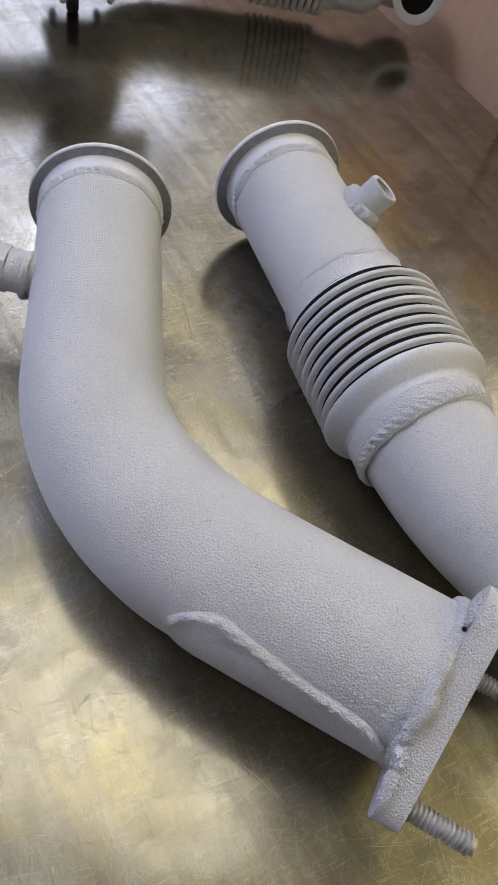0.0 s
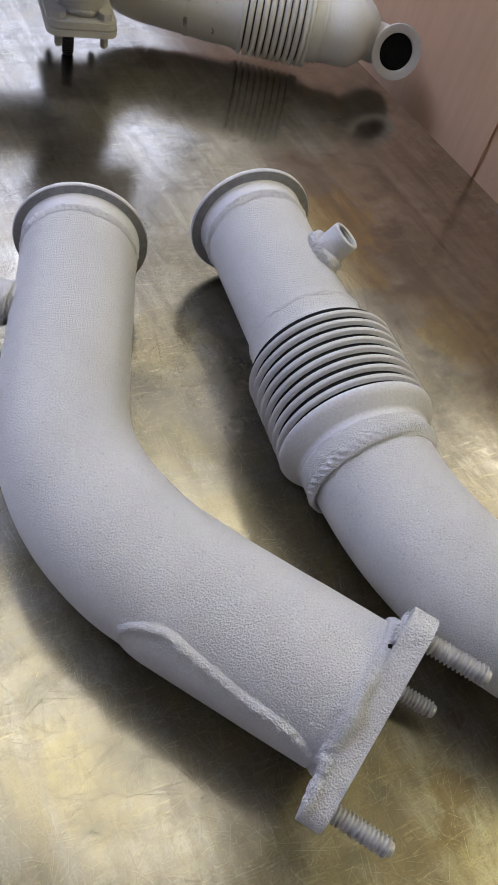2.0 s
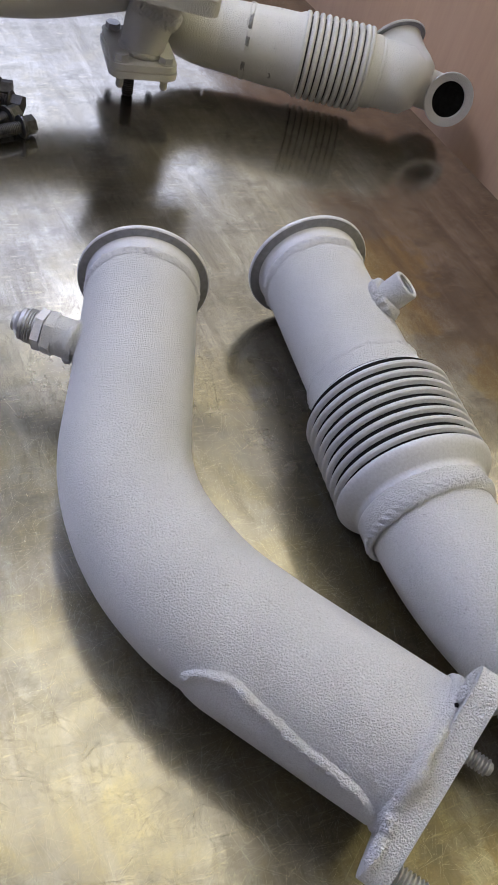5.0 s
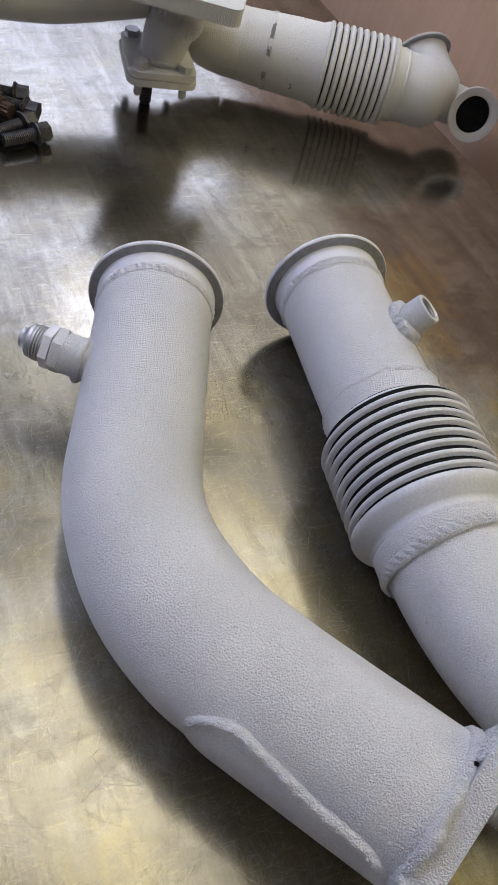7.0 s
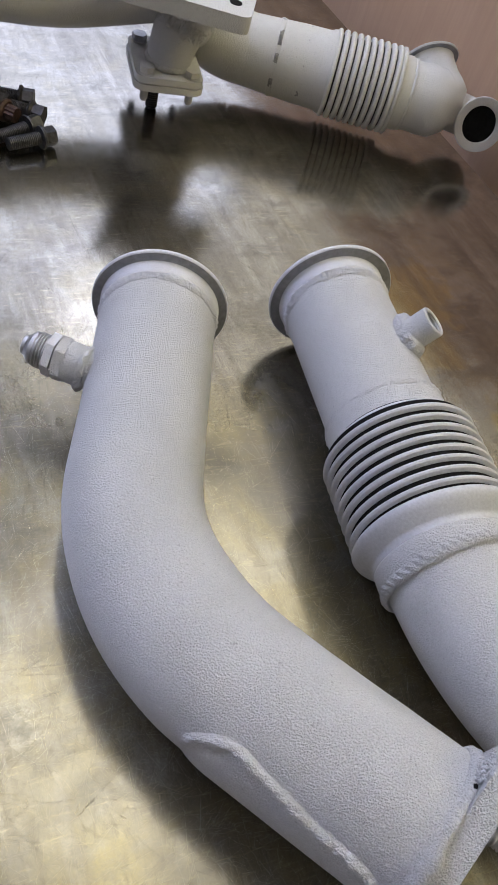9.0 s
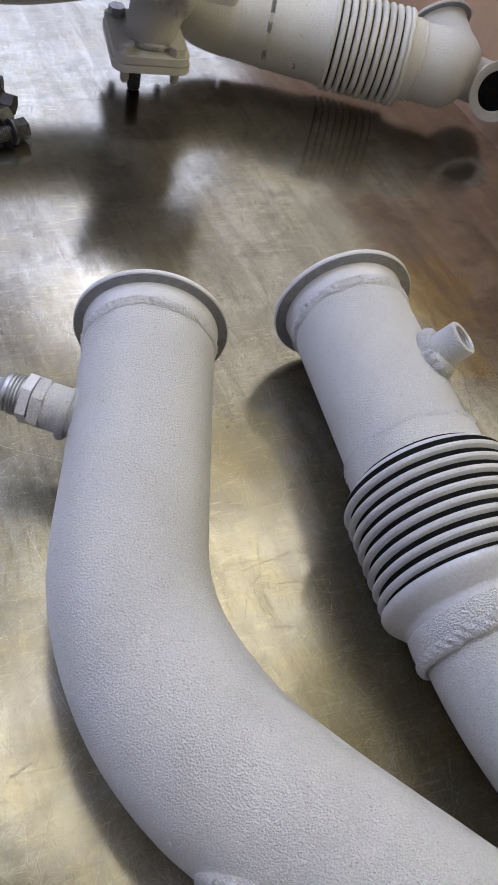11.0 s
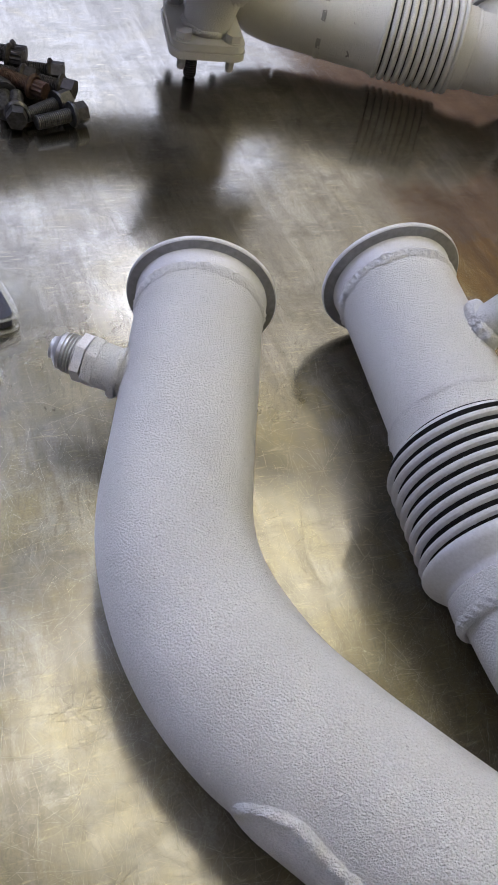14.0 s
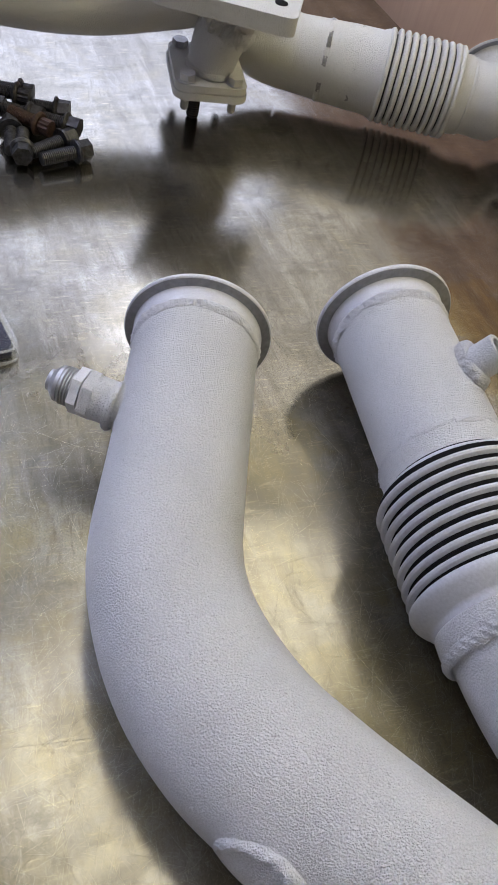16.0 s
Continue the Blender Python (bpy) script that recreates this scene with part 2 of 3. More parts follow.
def sweep(points, radius, n=40, closed=False, caps=True, bm=None):
    """A tube along points; radius is a number or f(i, angle)."""
    bm = bm or bmesh.new()
    pts = [V(p) for p in points]
    m = len(pts)
    tang = []
    for i in range(m):
        a = pts[(i - 1) % m] if (closed or i > 0) else pts[i]
        b = pts[(i + 1) % m] if (closed or i < m - 1) else pts[i]
        tang.append((b - a).normalized())
    nor = tang[0].orthogonal().normalized()
    rings = []
    for i in range(m):
        if i:
            nor = (tang[i - 1].rotation_difference(tang[i]) @ nor).normalized()
            nor = (nor - tang[i] * nor.dot(tang[i])).normalized()
        bi = tang[i].cross(nor)
        ring = []
        for j in range(n):
            a = 2 * math.pi * j / n
            r = radius(i, a) if callable(radius) else radius
            ring.append(bm.verts.new(pts[i] + r * (math.cos(a) * nor + math.sin(a) * bi)))
        rings.append(ring)
    last = m if closed else m - 1
    for i in range(last):
        r1, r2 = rings[i], rings[(i + 1) % m]
        for j in range(n):
            bm.faces.new((r1[j], r1[(j + 1) % n], r2[(j + 1) % n], r2[j]))
    if caps and not closed:
        bm.faces.new(rings[0])
        bm.faces.new(rings[-1])
    return bm


def lathe(profile, at, d, n=64, closed=False, bm=None):
    """Turns (radius, height) pairs about the axis d through at."""
    bm = bm or bmesh.new()
    q = basis(d)
    at = V(at)
    rings = []
    for r, h in profile:
        rings.append([bm.verts.new(at + q @ V((r * math.cos(2 * math.pi * j / n), r * math.sin(2 * math.pi * j / n), h))) for j in range(n)])
    pairs = list(zip(rings, rings[1:]))
    if closed:
        pairs.append((rings[-1], rings[0]))
    for r1, r2 in pairs:
        for j in range(n):
            bm.faces.new((r1[j], r1[(j + 1) % n], r2[(j + 1) % n], r2[j]))
    if not closed:
        for ring, (r, h) in ((rings[0], profile[0]), (rings[-1], profile[-1])):
            if r > 1e-6:
                bm.faces.new(ring)
    return bm


def prism(outline, at, q, height, bevel=0.0, bm=None):
    """Extrudes a 2-D outline by height along q's z axis."""
    bm = bm or bmesh.new()
    at = V(at)
    lo = [bm.verts.new(at + q @ V((x, y, 0))) for x, y in outline]
    hi = [bm.verts.new(at + q @ V((x, y, height))) for x, y in outline]
    k = len(lo)
    bm.faces.new(lo[::-1])
    bm.faces.new(hi)
    for i in range(k):
        bm.faces.new((lo[i], lo[(i + 1) % k], hi[(i + 1) % k], hi[i]))
    if bevel:
        es = [e for e in bm.edges if len(e.link_faces) == 2 and e.calc_face_angle(0) > radians(50)]
        bmesh.ops.bevel(bm, geom=es, offset=bevel, segments=2, affect="EDGES", profile=0.6)
    return bm


def box(size, at, bevel=0.002, q=None):
    bm = bmesh.new()
    bmesh.ops.create_cube(bm, size=1)
    q = q or Matrix.Identity(3)
    for v in bm.verts:
        v.co = V(at) + q @ V((v.co.x * size[0], v.co.y * size[1], v.co.z * size[2]))
    if bevel:
        bmesh.ops.bevel(bm, geom=bm.edges[:], offset=bevel, segments=2, affect="EDGES")
    return bm


def rounded(w, h, r, n=6):
    out = []
    for cx, cy, a0 in ((w / 2 - r, h / 2 - r, 0), (-w / 2 + r, h / 2 - r, 90), (-w / 2 + r, -h / 2 + r, 180), (w / 2 - r, -h / 2 + r, 270)):
        for i in range(n + 1):
            a = radians(a0 + 90 * i / n)
            out.append((cx + r * math.cos(a), cy + r * math.sin(a)))
    return out


def hexagon(flats):
    r = flats / math.sqrt(3)
    return [(r * math.cos(radians(60 * i)), r * math.sin(radians(60 * i))) for i in range(6)]


def weld_ring(at, d, radius, bead=0.003, pitch=0.0045, seed=0, span=(0, 360), lump=0.5, grit=0.9, wave=0.3, flat=0.62, wide=1.25, slant=0.0):
    """A rippled weld bead round a tube; slant leans its ripples along the tube."""
    q = basis(d)
    at = V(at)
    a0, a1 = radians(span[0]), radians(span[1])
    full = span[1] - span[0] >= 359.9
    k = max(24, int(radius * (a1 - a0) / 0.0007))
    n = 18
    bm = bmesh.new()
    rings = []
    for i in range(k):
        a = a0 + (a1 - a0) * i / (k if full else k - 1)
        s = radius * a
        c, sn = math.cos(a), math.sin(a)
        slow = noise.noise(V((c * radius * 70, sn * radius * 70, seed * 9.7)))
        edge = noise.noise(V((c * radius * 190, sn * radius * 190, seed * 4.1 + 3)))
        fade = 1.0 if full else min(1.0, 0.15 + 0.12 * min(i, k - 1 - i))
        ring = []
        for j in range(n):
            t = 2 * math.pi * j / n
            h = bead * wide * math.sin(t)
            ripple = abs(math.sin(math.pi * (s + slant * h) / pitch + slow * 2))
            fine = noise.noise(V((c * radius * 420, sn * radius * 420, h * 420 + seed))) + 0.5 * noise.noise(V((c * radius * 1100, sn * radius * 1100, h * 1100 + seed)))
            f = 0.85 + wave * (ripple - 0.3) * max(0, math.cos(t)) + lump * slow + grit * fine
            r = radius + bead * flat * math.cos(t) * f * fade
            ring.append(bm.verts.new(at + q @ V((r * c, r * sn, h * (0.95 + 0.3 * slow + 0.22 * edge) + bead * 0.35 * slow))))
        rings.append(ring)
    for i in range(k if full else k - 1):
        r1, r2 = rings[i], rings[(i + 1) % k]
        for j in range(n):
            bm.faces.new((r1[j], r1[(j + 1) % n], r2[(j + 1) % n], r2[j]))
    return bm


def weld_line(points, bead=0.003, pitch=0.0045, seed=0, lump=0.4):
    pts = resample(points, 0.0012)
    rad, out = [], []
    m = len(pts)
    for i, p in enumerate(pts):
        wob = noise.noise(V((i * 0.19, seed * 3.1, 0)))
        rad.append(bead * (0.88 + 0.12 * abs(math.sin(math.pi * i * 0.0012 / pitch)) + lump * wob) * min(1, 0.55 + 0.08 * min(i, m - 1 - i)))
        out.append(p + V((noise.noise(V((i * 0.13, 5 + seed, 0))), noise.noise(V((i * 0.13, 9 + seed, 0))), 0)) * bead * 0.35)
    return sweep(out, lambda i, a: rad[i] * (1 + 0.1 * math.sin(3 * a + i)), 10)


def resample(points, step):
    pts = [V(p) for p in points]
    out = [pts[0]]
    for i in range(len(pts) - 1):
        p0, p1, p2, p3 = pts[max(i - 1, 0)], pts[i], pts[i + 1], pts[min(i + 2, len(pts) - 1)]
        k = max(1, int((p2 - p1).length / step))
        for j in range(1, k + 1):
            t = j / k
            out.append(0.5 * (2 * p1 + (p2 - p0) * t + (2 * p0 - 5 * p1 + 4 * p2 - p3) * t * t + (3 * p1 - p0 - 3 * p2 + p3) * t ** 3))
    return out


def bend(a, corner, b, radius, step=0.004):
    """Points of two straights joined by an arc."""
    a, c, b = V(a), V(corner), V(b)
    u, w = (a - c).normalized(), (b - c).normalized()
    half = u.angle(w) / 2
    t = radius / math.tan(half)
    centre = c + (u + w).normalized() * radius / math.sin(half)
    p, r = c + u * t, c + w * t
    pts = []
    for i in range(int((p - a).length / step)):
        pts.append(a.lerp(p, i * step / (p - a).length))
    turn = math.pi - 2 * half
    k = max(8, int(turn * radius / step))
    axis = (p - centre).cross(r - centre).normalized()
    for i in range(k + 1):
        pts.append(centre + Matrix.Rotation(turn * i / k, 3, axis) @ (p - centre))
    kk = max(1, int((b - r).length / step))
    for i in range(1, kk + 1):
        pts.append(r.lerp(b, i / kk))
    return pts


def thread(at, d, r, length, pitch=0.0015, depth=0.0009):
    prof = [(0.0, 0.0), (r - depth, 0.0)]
    h = 0.0
    while h < length - pitch * 1.5:
        prof += [(r - depth, h + 0.10 * pitch), (r, h + 0.42 * pitch), (r, h + 0.62 * pitch), (r - depth, h + 0.95 * pitch)]
        h += pitch
    prof += [(r - depth * 1.2, length - 0.0006), (r - depth * 2.2, length), (0.0, length)]
    return lathe(prof, at, d, 32)


def v_band(at, d, r_out, r_in, material, parent, label, width=0.009):
    """A V-band flange ring: d points out of the pipe's mouth; the mating face is at at."""
    w = width
    prof = [(r_in - 0.001, -w * 1.55), (r_in + 0.0003, -w * 1.4), (r_in + 0.0008, -w * 1.05), (r_in + 0.0012, -w * 0.70), (r_in + 0.0015, -w * 0.46), (r_in + 0.0020, -w * 0.37), (r_in + 0.0027, -w * 0.335),
            (r_out - 0.0009, -w * 0.30), (r_out - 0.0003, -w * 0.27), (r_out, -w * 0.22), (r_out, -w * 0.06), (r_out - 0.0006, 0), (r_in + 0.003, 0), (r_in - 0.002, -0.001), (r_in - 0.004, -w * 1.5)]
    ring = part("v_band_flange", lathe(prof, at, d, 96, closed=True), material, parent, label)
    # Thin dark ring that puts the back face's shade into colour.
    part("back_face_shade", lathe([(r_in + 0.0019, -w * 0.36 - 0.0005), (r_out - 0.0008, -w * 0.305 - 0.0003), (r_out - 0.0008, -w * 0.2), (r_in + 0.0019, -w * 0.2)], at, d, 96, closed=True), FACE_SHADE_GASKET, ring, "dark ring painted as shade on the back face")
    return ring


# ---- room ----
tagged(part("floor", box((9.0, 10.0, 0.1), (0, 2.0, -0.95), 0), FLOOR, smooth=False), "grey concrete workshop floor", "floor", kind="structure")
# Unseen walls; the dark south one cuts light from behind the camera.
for nm, size, at, mat in (("wall_north", (9.0, 0.12, 3.5), (0, 7.06, 0.85), WALL), ("wall_south", (9.0, 0.12, 3.5), (0, -3.06, 0.85), DIMMING_WALL),
                          ("wall_east", (0.12, 10.0, 3.5), (4.56, 2.0, 0.85), WALL), ("wall_west", (0.12, 10.0, 3.5), (-4.56, 2.0, 0.85), WALL)):
    tagged(part(nm, box(size, at, 0), mat, smooth=False), "unseen painted workshop wall", "wall", kind="structure")
tagged(part("ceiling", box((9.0, 10.0, 0.1), (0, 2.0, 2.65), 0), CEIL, smooth=False), "pale painted workshop ceiling", "ceiling", kind="structure")


def glow_panel(at, size, glowing, label):
    ob = thing("glow_panel", at, label, "light", "ceiling lights")
    x, y, z = at
    w, l = size
    bm = bmesh.new()
    for s, p in (((w + 0.04, 0.02, 0.05), (x, y - l / 2 - 0.01, z)), ((w + 0.04, 0.02, 0.05), (x, y + l / 2 + 0.01, z)),
                 ((0.02, l, 0.05), (x - w / 2 - 0.01, y, z)), ((0.02, l, 0.05), (x + w / 2 + 0.01, y, z))):
        r = bmesh.ops.create_cube(bm, size=1)
        for v in r["verts"]:
            v.co = V((v.co.x * s[0] + p[0], v.co.y * s[1] + p[1], v.co.z * s[2] + p[2]))
    part("frame", bm, LEG, ob, smooth=False)
    part("diffuser", box((w, l, 0.02), (x, y, z), 0), glowing, ob, smooth=False)
    return ob


# All panels are out of view; fill and faint ones are added to brighten.
for x, y, w, l, mat, words in ((-0.10, 1.42, 1.1, 1.65, LED, "bright warm white"), (-0.2, -0.9, 1.7, 1.1, FILL_BACK, "wide white fill"), (-2.45, 4.65, 3.0, 3.7, LED_COOL, "large cool white"),
                               (1.8, 2.4, 1.5, 1.6, FILL_SOFT, "white"), (2.3, 0.7, 1.4, 1.4, FILL_WARM, "dim warm white fill"), (-1.5, -1.3, 1.6, 1.4, FILL_COOL, "dim cool white fill"), (1.0, 5.05, 3.7, 3.0, CEILING_GLOW_LOW, "large very faint white"), (-0.16, 2.98, 2.34, 1.0, CEILING_GLOW, "faint white"), (-2.0, 1.1, 1.2, 1.7, FILL_SIDE, "bright cool white fill")):
    glow_panel((x, y, 2.575), (w, l), mat, words + " glowing ceiling panel, added out of view")

# ---- table ----
U = V((0.67, -0.742, 0)).normalized()
N = V((0.742, 0.67, 0)).normalized()
E0 = V((0.1305, 0.9652, 0))
TQ = Matrix((U, N, V((0, 0, 1)))).transposed()
tc = E0 - N * 0.62
table = thing("work_table", tuple(tc + V((0, 0, -0.9))), "scratched stained bare steel topped work table", "table")
part("tabletop", prism(rounded(2.6, 1.24, 0.012), tc + V((0, 0, -0.004)), TQ, 0.004, 0.001), TABLE, table, "scratched, yellow-stained steel sheet top")
part("apron", prism(rounded(2.57, 1.21, 0.01), tc + V((0, 0, -0.06)), TQ, 0.0555), LEG, table, smooth=False)
for su in (-1, 1):
    for sn in (-1, 1):
        part("leg", box((0.06, 0.06, 0.84), tc + TQ @ V((su * 1.2, sn * 0.53, -0.48)), 0.004, TQ), LEG, table)


# hairline scratches on the sheet, thin ribbons lying on it
def scratches(count, bright, seed, lengths, w0, w1, rise=0.0):
    rnd = random.Random(seed)
    verts, faces = [], []
    for _ in range(count):
        x, y = rnd.uniform(-0.35, 0.45), rnd.uniform(0.05, 0.62)
        if rnd.random() < 0.6:
            x, y = rnd.gauss(0.08, 0.12), rnd.gauss(0.28, 0.13)
        a = rnd.choice((0.4, 1.1, 1.9, 2.6, rnd.uniform(0, 3.14))) + rnd.gauss(0, 0.3)
        l = rnd.choice(lengths) * rnd.uniform(0.6, 1.6)
        w = rnd.uniform(w0, w1)
        curl = rnd.gauss(0, 1.5)
        p = V((x, y, 0.00010 + 0.00006 * rnd.random()))
        k = 4
        start = len(verts)
        for i in range(k + 1):
            d = V((math.cos(a), math.sin(a), 0))
            nrm = V((-d.y, d.x, 0)) * w * math.sin(math.pi * (0.06 + 0.88 * i / k))
            verts += [tuple(p - nrm), tuple(p + V((0, 0, nrm.length * rise))), tuple(p + nrm)]
            p = p + d * (l / k)
            a += curl * l / k
        for i in range(k):
            for c in (0, 1):
                faces.append((start + 3 * i + c, start + 3 * i + 3 + c, start + 3 * i + 4 + c, start + 3 * i + 1 + c))
    me = bpy.data.meshes.new("scratching")
    me.from_pydata(verts, [], faces)
    me.materials.append(bright)
    ob = new("scratching", me)
    ob.parent = table
    ob.matrix_parent_inverse = table.matrix_world.inverted()
    return tagged(ob, "fine hairline scratches in the steel sheet", kind="stuff")


SCRATCH_LIGHT = plain_metal("bright_scratch", (0.32, 0.30, 0.235), 0.5, 1.0, 0.1)
SCRATCH_DARK = plain_metal("dark_scratch", (0.085, 0.076, 0.055), 0.45, 1.0, 0.1)
scratches(9000, SCRATCH_LIGHT, 5, (0.005, 0.010, 0.022), 0.000018, 0.000045)
scratches(7000, SCRATCH_DARK, 9, (0.005, 0.010, 0.022), 0.000018, 0.000045)
SCRATCH_EDGE = plain_metal("raised_scratch_edge", (0.40, 0.36, 0.26), 0.3, 1.0, 0.1)
scratches(4000, SCRATCH_EDGE, 31, (0.004, 0.008, 0.014), 0.000018, 0.00004, 0.07)
scratches(160, SCRATCH_EDGE, 32, (0.02, 0.05), 0.00002, 0.00005, 0.10)
scratches(110, SCRATCH_LIGHT, 11, (0.015, 0.03), 0.00003, 0.00008)
scratches(420, SCRATCH_DARK, 12, (0.02, 0.035, 0.06), 0.00003, 0.00007)


# ---- cartons beside the table ----
def carton(u0, u1, off, z1, label):
    c = E0 + U * ((u0 + u1) / 2) + N * (off + 0.3)
    ob = thing("cardboard_box", (c.x, c.y, -0.9), label, "box", "cartons beside the table")
    h = z1 + 0.9
    part("body", box((u1 - u0, 0.6, h), V((c.x, c.y, -0.9 + h / 2)), 0.004, TQ), CARD, ob)
    for s in (-1, 1):
        part("flap", box((u1 - u0 - 0.004, 0.296, 0.004), V((c.x, c.y, z1 + 0.0025)) + N * (0.149 * s), 0.001, TQ), CARD, ob)
    return ob


carton(-1.1, 0.1342, 0.045, 0.27, "tall plain brown cardboard box standing beside the table")
carton(0.136, 0.75, 0.040, 0.23, "plain brown cardboard box standing beside the table")

# ---- bent exhaust pipe with three-stud flange ----
A1, D1 = V((-0.039, 0.5105, 0.0462)), V((0.301, -0.953, 0.004)).normalized()
A2, D2 = V((0.0992, 0.2808, 0.0505)), V((0.965, -0.262, 0.012)).normalized()
R = 0.038


def frame_of(d):
    d = V(d).normalized()
    side = d.cross(V((0, 0, 1))).normalized()
    return side, side.cross(d)


def on_tube(a, d, k, ang, r):
    side, up = frame_of(d)
    return V(a) + V(d).normalized() * k + r * (math.cos(radians(ang)) * side + math.sin(radians(ang)) * up)


pipe = thing("exhaust_pipe", (0.02, 0.33, 0), "bent steel exhaust pipe with matte grey ceramic coating on the table", "exhaust pipe", "coated exhaust pipes")
corner = V((0.0278, 0.3000, 0.0455))
axis = bend(A1 + D1 * 0.004, corner, A2 + D2 * 0.1085, 0.1345)


def tube_radius(i, a):
    p = axis[i]
    return R + 0.0005 * noise.noise(p * 18) + 0.0002 * noise.noise(p * 55 + V((math.cos(a), math.sin(a), 0)) * 1.5)


tube_bm = sweep(axis, tube_radius, 96)
tube_bm.verts.ensure_lookup_table()
turn_in = (D2 - D1).normalized()
crease = corner + turn_in * 0.030 + V((-0.012, 0.006, R * 0.86))
run = [0.0]
for p, q in zip(axis, axis[1:]):
    run.append(run[-1] + (q - p).length)
middle = min(range(len(axis)), key=lambda i: (axis[i] - corner).length)
for i, p in enumerate(axis):
    # the bend is drawn fuller on its inner side
    full = 0.0030 * math.exp(-((run[i] - run[middle] - 0.028) / 0.060) ** 2)
    for v in tube_bm.verts[i * 96:(i + 1) * 96]:
        out = (v.co - p).normalized()
        v.co += out * full * max(0.0, out.dot(turn_in)) ** 1.3
        # a shallow dent where the wall gave way in bending
        off = v.co - crease
        along = off.dot(V((0.75, 0.55, 0)).normalized())
        v.co -= out * 0.0011 * math.exp(-(along / 0.020) ** 2 - ((off.length_squared - along * along) / 0.011 ** 2))
part("tube", tube_bm, COAT, pipe)
v_band(A1 - D1 * 0.0005, -D1, 0.0458, R, COAT_SMOOTH_DARK, pipe, "rounded V-band end ring", 0.011)
part("weld_bead", weld_ring(A1 + D1 * 0.0165, D1, R - 0.0001, 0.0030, 0.0042, seed=1, lump=0.6, grit=0.8, wave=0.6, flat=0.5, wide=1.45, slant=0.4), WELD, pipe)

side2, up2 = frame_of(D2)
W2 = -side2
FQ = Matrix((W2, up2, D2)).transposed()
fc = A2 + D2 * 0.1075
studs = [(0.0185, 0.0432), (-0.0505, -0.0085), (0.0350, -0.0375)]


def lobed(points, r, waist, n=8):
    """An outline of three rounded lobes joined by slightly hollow edges."""
    out = []
    k = len(points)
    for i in range(k):
        p, q0, q1 = V((*points[i], 0)), V((*points[i - 1], 0)), V((*points[(i + 1) % k], 0))
        n0 = (p - q0).normalized()
        n1 = (q1 - p).normalized()
        a0, a1 = math.atan2(-n0.x, n0.y), math.atan2(-n1.x, n1.y)
        while a1 < a0:
            a1 += 2 * math.pi
        for j in range(n + 1):
            a = a0 + (a1 - a0) * j / n
            out.append((p.x + r * math.cos(a), p.y + r * math.sin(a)))
        nn = V((math.cos(a1), math.sin(a1), 0))
        for t in (0.22, 0.35, 0.5, 0.65, 0.78):
            m = p.lerp(q1, t) + nn * (r + waist * math.sin(math.pi * t))
            out.append((m.x, m.y))
    return out


flange = part("mounting_flange", prism(lobed(studs, 0.0112, 0.0006), fc, FQ, 0.012, 0.0020), COAT, pipe, "thick three-stud mounting flange")
for i, (x, y) in enumerate(studs):
    base = fc + FQ @ V((x, y, 0.0115))
    part("stud", thread(base, D2, 0.005, 0.0315, 0.0021, 0.0013), STUD, pipe, "threaded steel stud")
part("weld_bead", weld_ring(fc - D2 * 0.0022, D2, R + 0.0006, 0.0040, 0.009, seed=2, lump=0.22, grit=0.35, wave=0.15, flat=0.75, wide=0.95), WELD, pipe)


def deposit(at, size, seed, q):
    """A rough lump of weld metal."""
    b = bmesh.new()
    bmesh.ops.create_icosphere(b, subdivisions=4, radius=1.0)
    for v in b.verts:
        p = v.co.copy()
        k = 1 + 0.38 * noise.noise(p * 1.6 + V((seed, 0, 0))) + 0.22 * noise.noise(p * 4.0 + V((0, seed, 0))) + 0.10 * noise.noise(p * 10)
        v.co = V(at) + q @ V((p.x * size[0] * k, p.y * size[1] * k, p.z * size[2] * k))
    return b


# lumps of weld left on the back of the flange's lobes
for x, y, z, size, seed in ((-0.0475, 0.004, 0.0002, (0.0085, 0.0050, 0.0030), 3), (-0.0405, 0.010, -0.0008, (0.0050, 0.0060, 0.0036), 7), (-0.0545, 0.001, 0.0006, (0.0050, 0.0042, 0.0026), 5), (0.0175, 0.0425, -0.0002, (0.0075, 0.0062, 0.0030), 9)):
    part("weld_deposit", deposit(fc + FQ @ V((x, y, z)), size, seed, FQ), WELD, pipe, "rough lump of weld metal on the flange")
# Solid black lump; the pit's shade is only its colour.
part("pin_hole_shade", deposit(fc + FQ @ V((0.0085, 0.0405, -0.0014)), (0.0011, 0.0009, 0.0010), 2, FQ), HOLLOW_SHADE, pipe, "black lump painted as the shade of a pin hole in the weld")

# reinforcing saddle under the pipe near the flange
bm = bmesh.new()
rows = []
ks = [-0.004 + 0.1055 * i / 30 for i in range(31)]
for k in ks:
    t = (k + 0.004) / 0.1055
    top = 8 + 22 * min(1, t / 0.14) - 23 * max(0, t - 0.2) / 0.8
    row = []
    for j in range(17):
        s = j / 16
        ang = top - (top + 82) * s
        swell = min(1, t / 0.12) ** 0.6 * (1 - 0.35 * t)
        r = R + 0.0012 + 0.0024 * swell * math.sin(math.pi * min(1, s * 1.25 + 0.03)) ** 0.7 if s < 0.78 else R + 0.0012
        row.append(bm.verts.new(on_tube(A2, D2, k, ang, r)))
    rows.append(row)
for r1, r2 in zip(rows, rows[1:]):
    for j in range(16):
        bm.faces.new((r1[j], r1[j + 1], r2[j + 1], r2[j]))
part("saddle", bm, COAT, pipe, "reinforcing saddle welded under the pipe")
